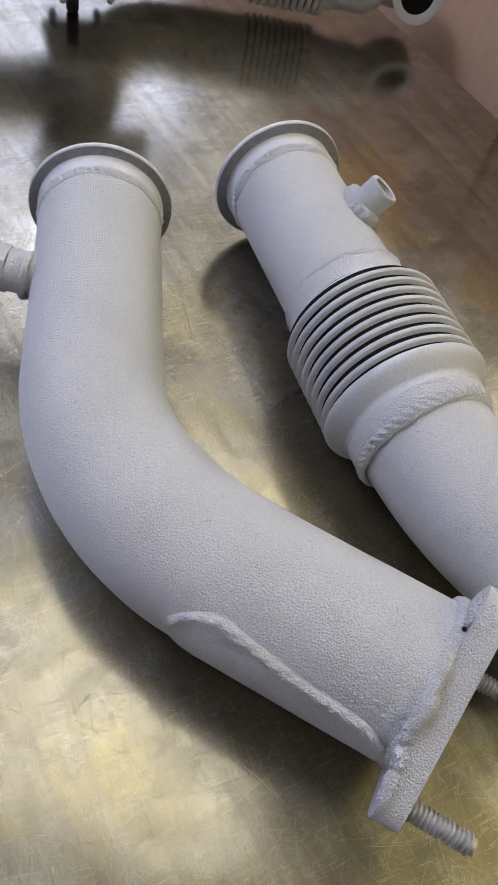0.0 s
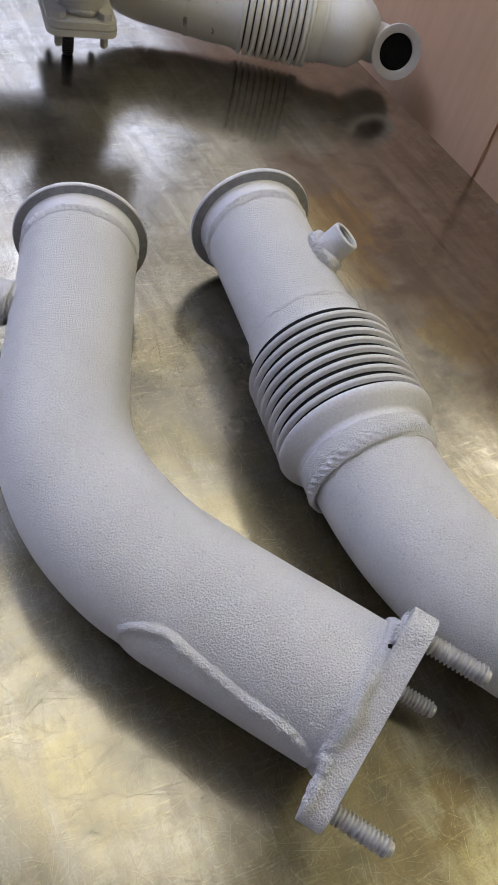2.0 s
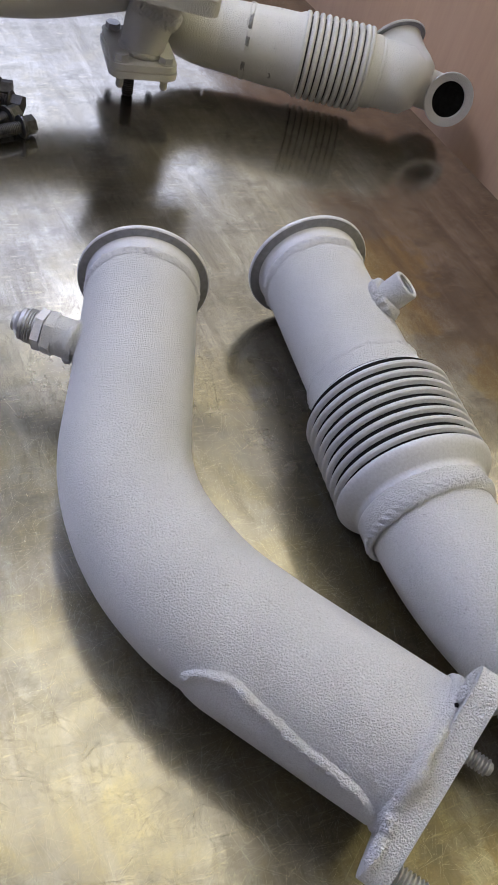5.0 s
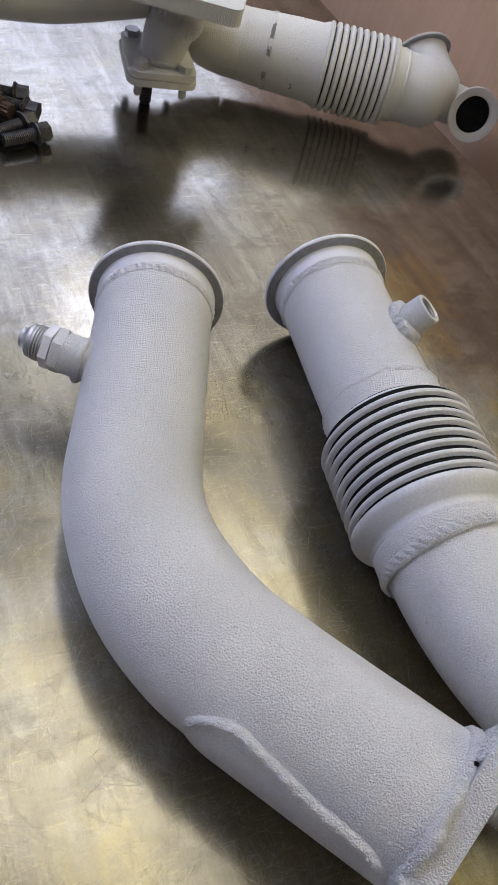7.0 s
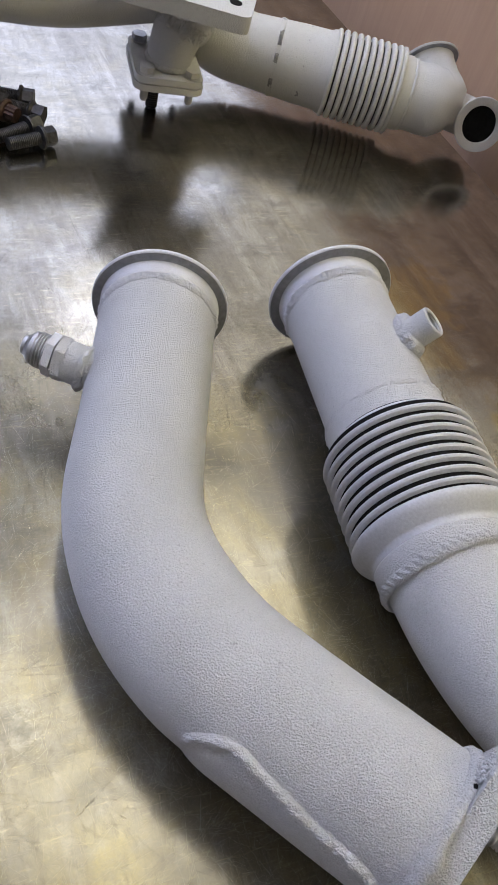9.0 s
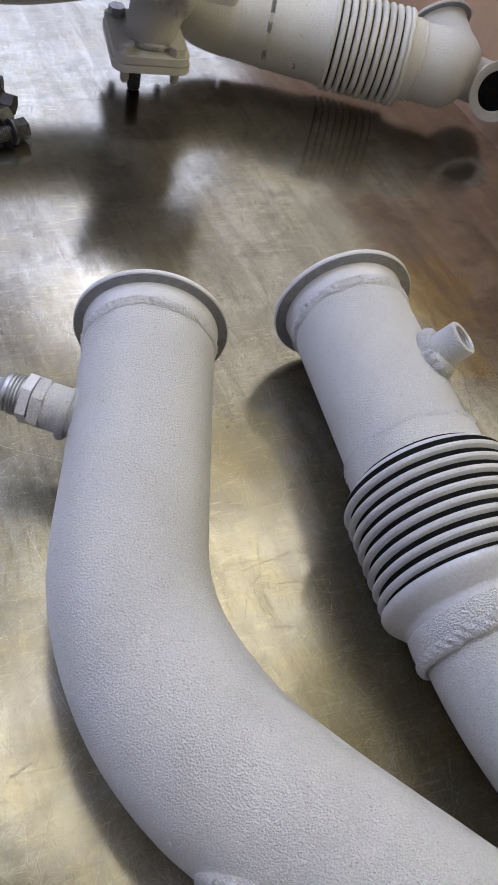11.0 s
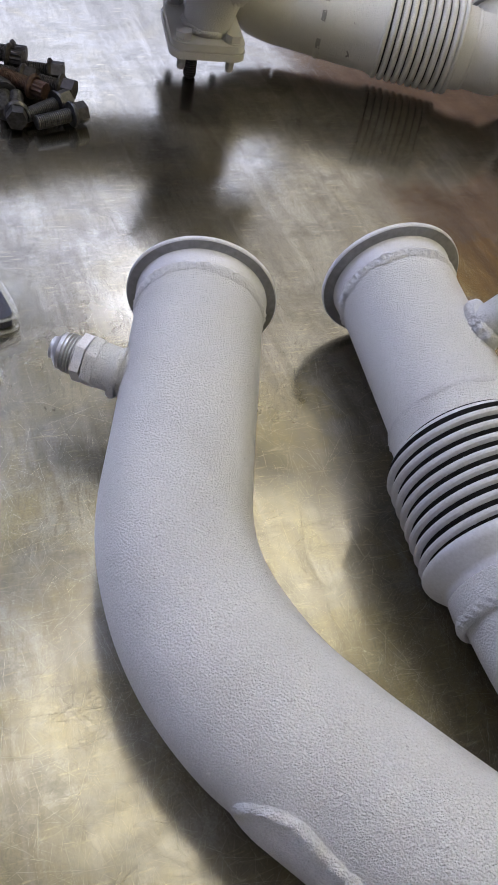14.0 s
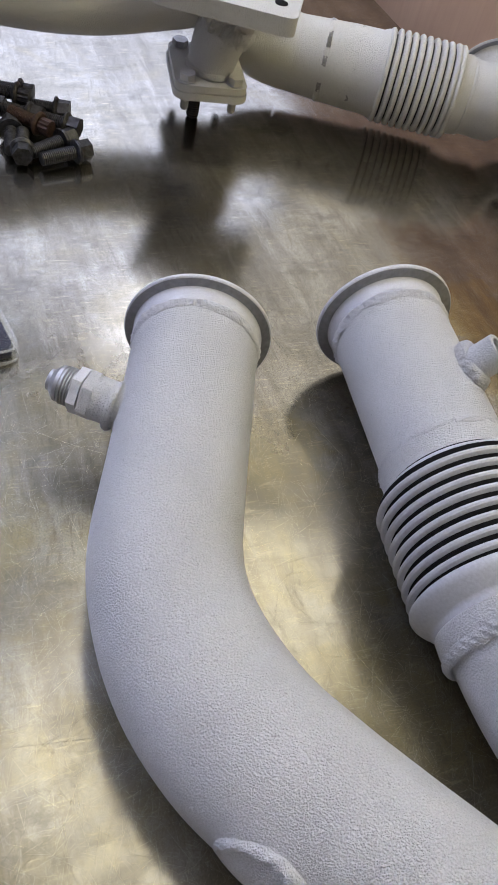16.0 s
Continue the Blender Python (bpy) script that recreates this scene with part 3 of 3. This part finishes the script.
seam = [on_tube(A2, D2, k, a, R + 0.001) for k, a in ((-0.0018, -3.7), (-0.0035, 5.2), (-0.0009, 15.0), (0.0080, 25.4), (0.0178, 29.5), (0.0259, 27.9), (0.0422, 23.4), (0.0584, 19.0), (0.0708, 18.0), (0.0828, 15.9), (0.0925, 12.4), (0.0994, 3.4))]
part("weld_bead", weld_line(seam, 0.0029, 0.006, seed=4, lump=0.3), WELD, pipe)
# small spatter beads
spat = random.Random(21)
beads = [(0.083, 48, 0.0011), (0.088, 36, 0.0009), (0.079, 33, 0.0008), (0.093, 30, 0.001), (0.09, 62, 0.0008), (-0.02, 15, 0.0009)]
beads += [(spat.uniform(0.060, 0.100), spat.uniform(18, 62), spat.uniform(0.0004, 0.0008)) for _ in range(22)]
for kk, ang, r in beads:
    b = bmesh.new()
    bmesh.ops.create_icosphere(b, subdivisions=2, radius=r, matrix=Matrix.Translation(on_tube(A2, D2, kk, ang, R + 0.0001)))
    part("spatter_bead", b, WELD, pipe)
b = bmesh.new()
bmesh.ops.create_icosphere(b, subdivisions=2, radius=0.003, matrix=Matrix.Translation(V((0.0995, 0.3185, 0.054))))
part("spatter_bead", b, WELD, pipe)

# flare fitting on the pipe's side
fa = on_tube(A1, D1, 0.075, 6, R - 0.004)
fd = V((-0.985, -0.06, 0.03)).normalized()
fitting = part("pipe_fitting", lathe([(0.0128, 0), (0.0128, 0.0165), (0.0122, 0.0172), (0.0, 0.0172)], fa, fd, 32), COAT, pipe, "short welded bung with a flare fitting")
hq = basis(fd)
part("hex_collar", prism(hexagon(0.0250), fa + fd * 0.0172, hq, 0.0062, 0.0010), COAT, fitting, "hexagonal steel collar", True)
part("waist", lathe([(0.0095, 0), (0.0095, 0.0015), (0, 0.0015)], fa + fd * 0.0232, fd, 24), STEEL, fitting)
part("hex_nut", prism(hexagon(0.0235), fa + fd * 0.0244, hq @ Matrix.Rotation(0.2, 3, "Z"), 0.0052, 0.0010), COAT_SMOOTH_DARK, fitting, "hexagonal steel nut")
part("thread", thread(fa + fd * 0.0294, fd, 0.0112, 0.0092, 0.0017, 0.0012), STEEL, fitting, "threaded steel nose")
part("flare_cone", lathe([(0.0106, -0.0012), (0.0104, 0.0010), (0.0070, 0.0040), (0.0064, 0.0046), (0.0062, 0.0064), (0.0054, 0.0068), (0.0045, 0.0066), (0.004, 0.003), (0, 0.003)], fa + fd * 0.0384, fd, 32), STEEL, fitting, "tapered flare nose")
part("weld_bead", weld_ring(on_tube(A1, D1, 0.075, 6, R + 0.0015), fd, 0.0134, 0.0018, seed=6), WELD, pipe)


# ---- bellows unit, used twice ----
def bellows(parent, a, d, k0, k1, r_in, r_out, count, material, label, fill=0.21, core_material=None, deep=0.0030):
    """Convolutions between k0 and k1 along the axis, with a plain collar at either end."""
    a, d = V(a), V(d).normalized()
    # The core's dark colour stands for the shade between convolutions.
    core = part("bellows", lathe([(0, k0 - 0.002), (r_out - deep, k0 - 0.002), (r_out - deep, k1 + 0.002), (0, k1 + 0.002)], a, d, 64), core_material or HOLLOW_SHADE, parent, label)
    pitch = (k1 - k0) / count
    for i in range(count):
        h = k0 + pitch * (i + 0.5)
        w = pitch * fill
        prof = []
        for j in range(14):
            t = 2 * math.pi * j / 14
            prof.append((r_in + (r_out - r_in) * (0.5 + 0.5 * math.copysign(abs(math.cos(t)) ** 0.8, math.cos(t))), h + w * math.copysign(abs(math.sin(t)) ** 0.95, math.sin(t))))
        part("convolution", lathe(prof, a, d, 72, closed=True), material, core)
    return core


B1, BD = V((0.0635, 0.5885, 0.0472)), V((0.545, -0.839, 0.002)).normalized()
flex = thing("exhaust_pipe", (0.14, 0.45, 0), "exhaust pipe with ribbed flexible bellows and matte grey ceramic coating", "exhaust pipe", "coated exhaust pipes")
rr = 0.0375
part("tube", lathe([(rr - 0.003, 0.002), (rr, 0.002), (rr, 0.112), (rr + 0.0012, 0.118), (rr + 0.0022, 0.124), (rr + 0.0022, 0.1355), (rr - 0.003, 0.1355)], B1, BD, 80), COAT, flex)
v_band(B1 - BD * 0.0015, -BD, 0.0464, rr, COAT_SMOOTH_DARK, flex, "rounded V-band end ring", 0.011)
part("weld_bead", weld_ring(B1 + BD * 0.0155, BD, rr - 0.0001, 0.0029, 0.0046, seed=11, lump=0.6, grit=1.0, wave=0.9, flat=0.45, wide=1.4, slant=0.5), WELD, flex)
part("weld_bead", weld_ring(B1 + BD * 0.1195, BD, rr + 0.0010, 0.0022, 0.012, seed=12, lump=0.8), WELD, flex, "flattened weld under the coating")
# Black ring in place of a real gap: its shade as colour.
part("gap_shade", lathe([(0.036, 0.1350), (0.0400, 0.1350), (0.0400, 0.1375), (0.036, 0.1375)], B1, BD, 80), HOLLOW_SHADE, flex, "black ring painted as the shade in the gap beside the collar")
part("collar", lathe([(0.036, 0.1372), (0.0425, 0.1372), (0.0455, 0.140), (0.046, 0.1435), (0.036, 0.1435)], B1, BD, 80), RIB, flex, "smooth end collar")
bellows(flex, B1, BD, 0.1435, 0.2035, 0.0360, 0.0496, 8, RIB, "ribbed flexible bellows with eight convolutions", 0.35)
part("collar", lathe([(0.036, 0.2042), (0.0484, 0.2045), (0.0497, 0.2054), (0.0501, 0.2064), (0.0499, 0.2078), (0.0492, 0.2096), (0.0478, 0.2116), (0.0452, 0.2142), (0.0430, 0.2168), (0.0420, 0.2178), (0.0416, 0.2195), (0.0414, 0.2215), (0.036, 0.2215)], B1, BD, 80), RIB, flex, "wide smooth end collar")
part("neck", lathe([(0.037, 0.2208), (0.0405, 0.2208), (0.0416, 0.2216), (0.0417, 0.2285), (0.0410, 0.2330), (0.0390, 0.2360), (0.037, 0.2360)], B1, BD, 80), COAT, flex, "short welded neck")
bside, bup = frame_of(BD)
BT = (BD - bside * 0.1).normalized()
part("weld_bead", weld_ring(B1 + BD * 0.2318, BT, 0.0400, 0.0035, 0.0054, seed=13, lump=0.3, grit=0.5, wave=1.0, flat=0.5, wide=1.25, slant=0.8), WELD, flex, "heavy rippled weld")
e0 = B1 + BD * 0.222
ec = B1 + BD * (0.235 + 0.0675)
ec.z += 0.003
e1 = ec + V((0.96, -0.28, 0.02)).normalized() * 0.23
ax2 = bend(e0, ec, e1, 0.19)
part("elbow", sweep(ax2, lambda i, a: 0.0380 + 0.0004 * noise.noise(ax2[i] * 20), 72), COAT, flex)
# threaded sensor boss
ba = on_tube(B1, BD, 0.0735, 127, rr - 0.003)
side, up = frame_of(BD)
bd = (math.cos(radians(124)) * side + math.sin(radians(124)) * up + BD * 0.10).normalized()
boss = part("sensor_boss", lathe([(0.0, 0.004), (0.0108, 0.0), (0.0108, 0.0230), (0.0102, 0.0238), (0.0079, 0.0238), (0.0076, 0.0228), (0.0076, 0.012), (0.0, 0.012)], ba, bd, 40), COAT, flex, "hollow threaded sensor boss")
tb = bmesh.new()
for i in range(6):
    lathe([(0.0078, 0.0135 + i * 0.0018), (0.0071, 0.0142 + i * 0.0018), (0.0078, 0.0149 + i * 0.0018)], ba, bd, 32, closed=True, bm=tb)
part("thread", tb, STUD, boss, "fine inner thread")
# Black disc that paints the boss's unlit depth.
part("bore_shade", lathe([(0.0, 0.0128), (0.0072, 0.0128), (0.0072, 0.0132), (0.0, 0.0132)], ba, bd, 32), HOLLOW_SHADE, boss)
part("weld_bead", weld_ring(ba + bd * 0.0048, bd, 0.0116, 0.0040, 0.005, seed=15, lump=1.8, grit=0.7, wave=0.4), WELD, flex, "lumpy weld round the boss")

# ---- far exhaust manifold standing behind ----
F0, FD = V((0.002, 0.930, 0.0505)), V((0.98, 0.190, 0.015)).normalized()
man = thing("exhaust_manifold", (-0.165, 0.8, 0), "grey coated exhaust manifold with bellows branch and bolted flanges", "exhaust manifold")
tr = 0.0335
bellows(man, F0, FD, -0.028, 0.034, 0.0345, 0.0420, 9, COAT_FAR, "ribbed flexible bellows", 0.40, SLOT_SHADE, 0.0050)
for h in (-0.0315, 0.0355):
    part("collar", lathe([(0.033, h - 0.0022), (0.0405, h - 0.0022), (0.0416, h - 0.001), (0.0416, h + 0.001), (0.0405, h + 0.0022), (0.033, h + 0.0022)], F0, FD, 72, closed=True), COAT_FAR, man, "flat end collar of the bellows")
part("tube", lathe([(tr - 0.003, -0.125), (tr, -0.125), (tr + 0.002, -0.09), (tr + 0.0035, -0.065), (tr + 0.004, -0.040), (tr + 0.006, -0.036), (tr + 0.006, -0.029), (tr - 0.003, -0.029)], F0, FD, 64), COAT_FAR, man)
for k, s in ((-0.088, 21), (-0.060, 22)):
    part("weld_bead", weld_ring(F0 + FD * k, FD, tr + 0.0022, 0.0022, 0.006, seed=s, lump=0.8, flat=0.4), COAT_FAR, man)
    for a in (75, 112, 150, 188):
        part("weld_bead", weld_ring(F0 + FD * (k + 0.0006), FD, tr + 0.0026, 0.0018, 0.005, seed=s + a, span=(a, a + 14 + (a * s) % 15), lump=1.0), WELD_FAR, man, "bare dark patch of weld")
up_path = resample([F0 + FD * -0.12, F0 + FD * -0.15 + V((0, -0.003, 0.008)), V((-0.165, 0.905, 0.078)), V((-0.185, 0.875, 0.10)), V((-0.215, 0.835, 0.100)), V((-0.27, 0.785, 0.094)), V((-0.33, 0.735, 0.102)), V((-0.42, 0.68, 0.118)), V((-0.50, 0.65, 0.14))], 0.006)
part("runner", sweep(up_path, lambda i, a: 0.0345 + 0.0008 * noise.noise(up_path[i] * 14), 56), COAT_FAR, man)
part("tube", lathe([(tr - 0.003, 0.030), (tr + 0.002, 0.030), (tr + 0.002, 0.046), (tr - 0.0005, 0.050), (tr - 0.0005, 0.064), (tr + 0.0005, 0.066), (tr, 0.082), (tr - 0.008, 0.094), (0, 0.098)], F0, FD, 64), COAT_FAR, man)
part("weld_bead", weld_ring(F0 + FD * 0.050, FD, tr + 0.0003, 0.0012, 0.006, seed=23), COAT_FAR, man)
# branch that faces the room with an open V-band mouth
m1 = V((0.1325, 0.950, 0.0455))
md = V((0.36, -0.86, 0.30)).normalized()
part("branch", sweep(resample([F0 + FD * 0.080, m1 - md * 0.034, m1 - md * 0.010], 0.004), 0.0205, 40), COAT_FAR, man)
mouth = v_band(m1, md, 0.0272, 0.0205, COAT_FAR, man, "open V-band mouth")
# Black disc just inside the mouth paints the bore's shade.
part("bore_shade", lathe([(0.0, -0.0046), (0.0194, -0.0046), (0.0194, -0.0036), (0.0, -0.0036)], m1, md, 48), HOLLOW_SHADE, man, "black disc painted as the shade in the open bore")
# upper end with a second ring
m2 = V((0.058, 0.985, 0.072))
md2 = V((-0.50, 0.72, 0.42)).normalized()
part("elbow", sweep(resample([F0 + FD * 0.060, F0 + FD * 0.085 + V((0, 0.006, 0.004)), V((0.074, 0.966, 0.062)), m2], 0.004), 0.024, 40), COAT_FAR, man)
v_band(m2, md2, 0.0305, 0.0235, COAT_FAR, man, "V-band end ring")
# downpipe with a bolted two-plate flange
gq = Matrix((V((0.0520, 0.0310, 0)).normalized(), V((-0.0310, 0.0520, 0)).normalized(), V((0, 0, 1)))).transposed()
gc = V((-0.172, 0.8345, 0))
part("downpipe", sweep(resample([V((-0.167, 0.8275, 0.042)), V((-0.165, 0.831, 0.064)), V((-0.161, 0.836, 0.084)), V((-0.157, 0.842, 0.104))], 0.003), lambda i, a: 0.0200 + 0.0003 * i, 48), COAT_FAR, man)
part("weld_bead", weld_ring(V((-0.167, 0.8275, 0.0475)), (0.1, 0.1, 1), 0.0205, 0.0022, seed=31, lump=0.8), COAT_FAR, man)
part("weld_bead", weld_ring(V((-0.161, 0.836, 0.083)), (0.3, 0.35, 0.9), 0.0222, 0.0075, 0.010, seed=32, lump=0.8, grit=1.0, wave=0.5, flat=0.5), COAT_FAR, man, "thick lumpy weld")
LOW = 0.0115
part("flange_plate", prism(rounded(0.064, 0.080, 0.010), gc + V((0, 0, 0.0505 - LOW)), gq, 0.0062, 0.0015), COAT_FAR, man, "upper bolted flange plate")
part("flange_plate", prism(rounded(0.066, 0.082, 0.011), gc + V((0, 0, 0.0435 - LOW)), gq, 0.0062, 0.0015), COAT_FAR, man, "lower bolted flange plate")
part("gasket", prism(rounded(0.060, 0.076, 0.008), gc + V((0, 0, 0.0496 - LOW)), gq, 0.0010), FACE_SHADE_GASKET, man, "thin grey gasket")
for sx in (-1, 1):
    for sy in (-1, 1):
        p = gc + gq @ V((sx * 0.0215, sy * 0.0300, -LOW))
        bolt = part("flange_bolt", prism(hexagon(0.0125), p + V((0, 0, 0.0577)), gq @ Matrix.Rotation(0.4 * sx + 0.2 * sy, 3, "Z"), 0.0058, 0.0008), STEEL if sy > 0 else COAT_FAR, man, "hexagonal flange bolt head")
        part("washer", lathe([(0.003, 0.0566), (0.0080, 0.0566), (0.0080, 0.0577), (0.003, 0.0577)], p, (0, 0, 1), 28), COAT_FAR, bolt)
        part("shank", thread(p + V((0, 0, 0.0440)), (0, 0, -1), 0.0038, 0.0145, 0.0018, 0.0007), GREY_BOLT if sy > 0 else COAT_FAR, bolt)
part("support_stud", thread(V((-0.175, 0.8215, 0.0325)), (0, 0, -1), 0.0058, 0.0325, 0.0022, 0.0008), BLACK_BOLT, man, "dark threaded stud standing on the table")
# head flange plate on top
pq = Matrix((V((0.975, 0.222, 0)).normalized(), V((-0.222, 0.975, 0)).normalized(), V((0, 0, 1)))).transposed()
pc = V((-0.080, 0.757, 0.126)) + pq @ V((-0.055, 0.055, 0))
bm = prism(rounded(0.11, 0.11, 0.008), pc, pq, 0.014, 0.0012)
part("head_flange", bm, COAT_FAR, man, "thick flat head flange with bolt holes")
# No hole is cut here; a black disc paints its shade.
part("bolt_hole_shade", lathe([(0, 0), (0.0052, 0), (0.0052, 0.0006), (0, 0.0006)], pc + pq @ V((0.040, -0.032, 0.0138)), (0, 0, 1), 32), HOLLOW_SHADE, man, "black disc painted as the shade in a bolt hole")


# ---- loose bolts ----
def make_bolt(tip, head, material, kind, label):
    """A flanged bolt lying from its tip to its head."""
    tip, head = V(tip), V(head)
    d = (head - tip).normalized()
    l = (head - tip).length
    ob = thing("bolt", (tip.x, tip.y, 0), label, "bolt", "pile of bolts")
    part("shank", thread(tip, d, 0.0056, l - 0.013, 0.0017, 0.0007), material, ob)
    part("collar", lathe([(0.005, 0), (0.0098, 0.0004), (0.0102, 0.002), (0.0085, 0.0038), (0.005, 0.004)], tip + d * (l - 0.0135), d, 32), material, ob)
    q = basis(d)
    if kind == "hex":
        hb = prism(hexagon(0.0145), tip + d * (l - 0.0097), q @ Matrix.Rotation(0.3 + tip.x * 40, 3, "Z"), 0.0097, 0.0009)
    else:
        out = [((0.0068 if i % 2 else 0.0058) * math.cos(math.pi * i / 12), (0.0068 if i % 2 else 0.0058) * math.sin(math.pi * i / 12)) for i in range(24)]
        hb = prism(out, tip + d * (l - 0.0097), q, 0.0097)
    part("head", hb, material, ob)
    return ob


PILE = ((-0.348, 0.728, -0.296, 0.747, 0.010, BLACK_BOLT, "spline"),
        (-0.300, 0.727, -0.258, 0.742, 0.009, BLACK_BOLT, "hex"), (-0.330, 0.718, -0.288, 0.728, 0.017, BLACK_BOLT, "spline"),
        (-0.281, 0.717, -0.237, 0.722, 0.010, BLACK_BOLT, "hex"), (-0.312, 0.706, -0.268, 0.715, 0.012, BLACK_BOLT, "hex"),
        (-0.291, 0.701, -0.250, 0.697, 0.016, RUST_BOLT, "spline"), (-0.2655, 0.661, -0.288, 0.697, 0.009, GREY_BOLT, "hex"),
        (-0.272, 0.689, -0.252, 0.656, 0.010, GREY_BOLT, "hex"), (-0.252, 0.669, -0.236, 0.709, 0.009, GREY_BOLT, "hex"),
        (-0.2405, 0.665, -0.2165, 0.701, 0.009, GREY_BOLT, "hex"), (-0.330, 0.690, -0.292, 0.672, 0.010, BLACK_BOLT, "hex"),
        (-0.345, 0.703, -0.303, 0.711, 0.010, BLACK_BOLT, "hex"))
NAMES = {id(BLACK_BOLT): "black oxide", id(RUST_BOLT): "rusty brown", id(GREY_BOLT): "worn grey"}
for x0, y0, x1, y1, z, mat, kind in PILE:
    make_bolt((x0, y0, z), (x1, y1, z + 0.001), mat, kind, NAMES[id(mat)] + (" hex-head" if kind == "hex" else " splined-head") + " flange bolt lying in a pile")

# Small silver object of unknown kind; the nut shape is made up.
nut = thing("hex_nut", (0.279, 0.8075, 0), "small bright silver lump at the table edge, built as a hex nut", "nut")
part("body", prism(hexagon(0.011), (0.279, 0.8075, 0.0), Matrix.Identity(3), 0.006, 0.0008), STEEL, nut)
part("collar", lathe([(0.003, 0.0062), (0.0045, 0.0062), (0.0045, 0.0085), (0.003, 0.0085)], (0.279, 0.8075, 0.0), (0, 0, 1), 24, closed=True), STEEL, nut)

# ---- clear plastic case ----
case = thing("plastic_case", (-0.21, 0.475, 0), "clear plastic case with a dark navy insert on the table", "case")
cq = Matrix((V((0.78, -0.63, 0)).normalized(), V((0.63, 0.78, 0)).normalized(), V((0, 0, 1)))).transposed()
cp = V((-0.1405, 0.4715, 0)) + cq @ V((-0.065, -0.045, 0))
part("shell", prism(rounded(0.13, 0.09, 0.008), cp, cq, 0.012, 0.0015), CLEAR, case, "clear plastic shell")
rim = [cp + cq @ V((x, y, 0.0118)) for x, y in rounded(0.1285, 0.0885, 0.0075)]
part("rim", sweep(rim, 0.0009, 10, closed=True), RIM_CLEAR, case, "thick clear plastic rim")
foot = [cp + cq @ V((x, y, 0.0015)) for x, y in rounded(0.1285, 0.0885, 0.0075)]
part("rim", sweep(foot, 0.0011, 10, closed=True), RIM_CLEAR, case, "thick clear plastic rim")
part("insert", prism(rounded(0.122, 0.082, 0.005), cp + V((0, 0, 0.002)), cq, 0.009), NAVY, case, "dark navy insert")
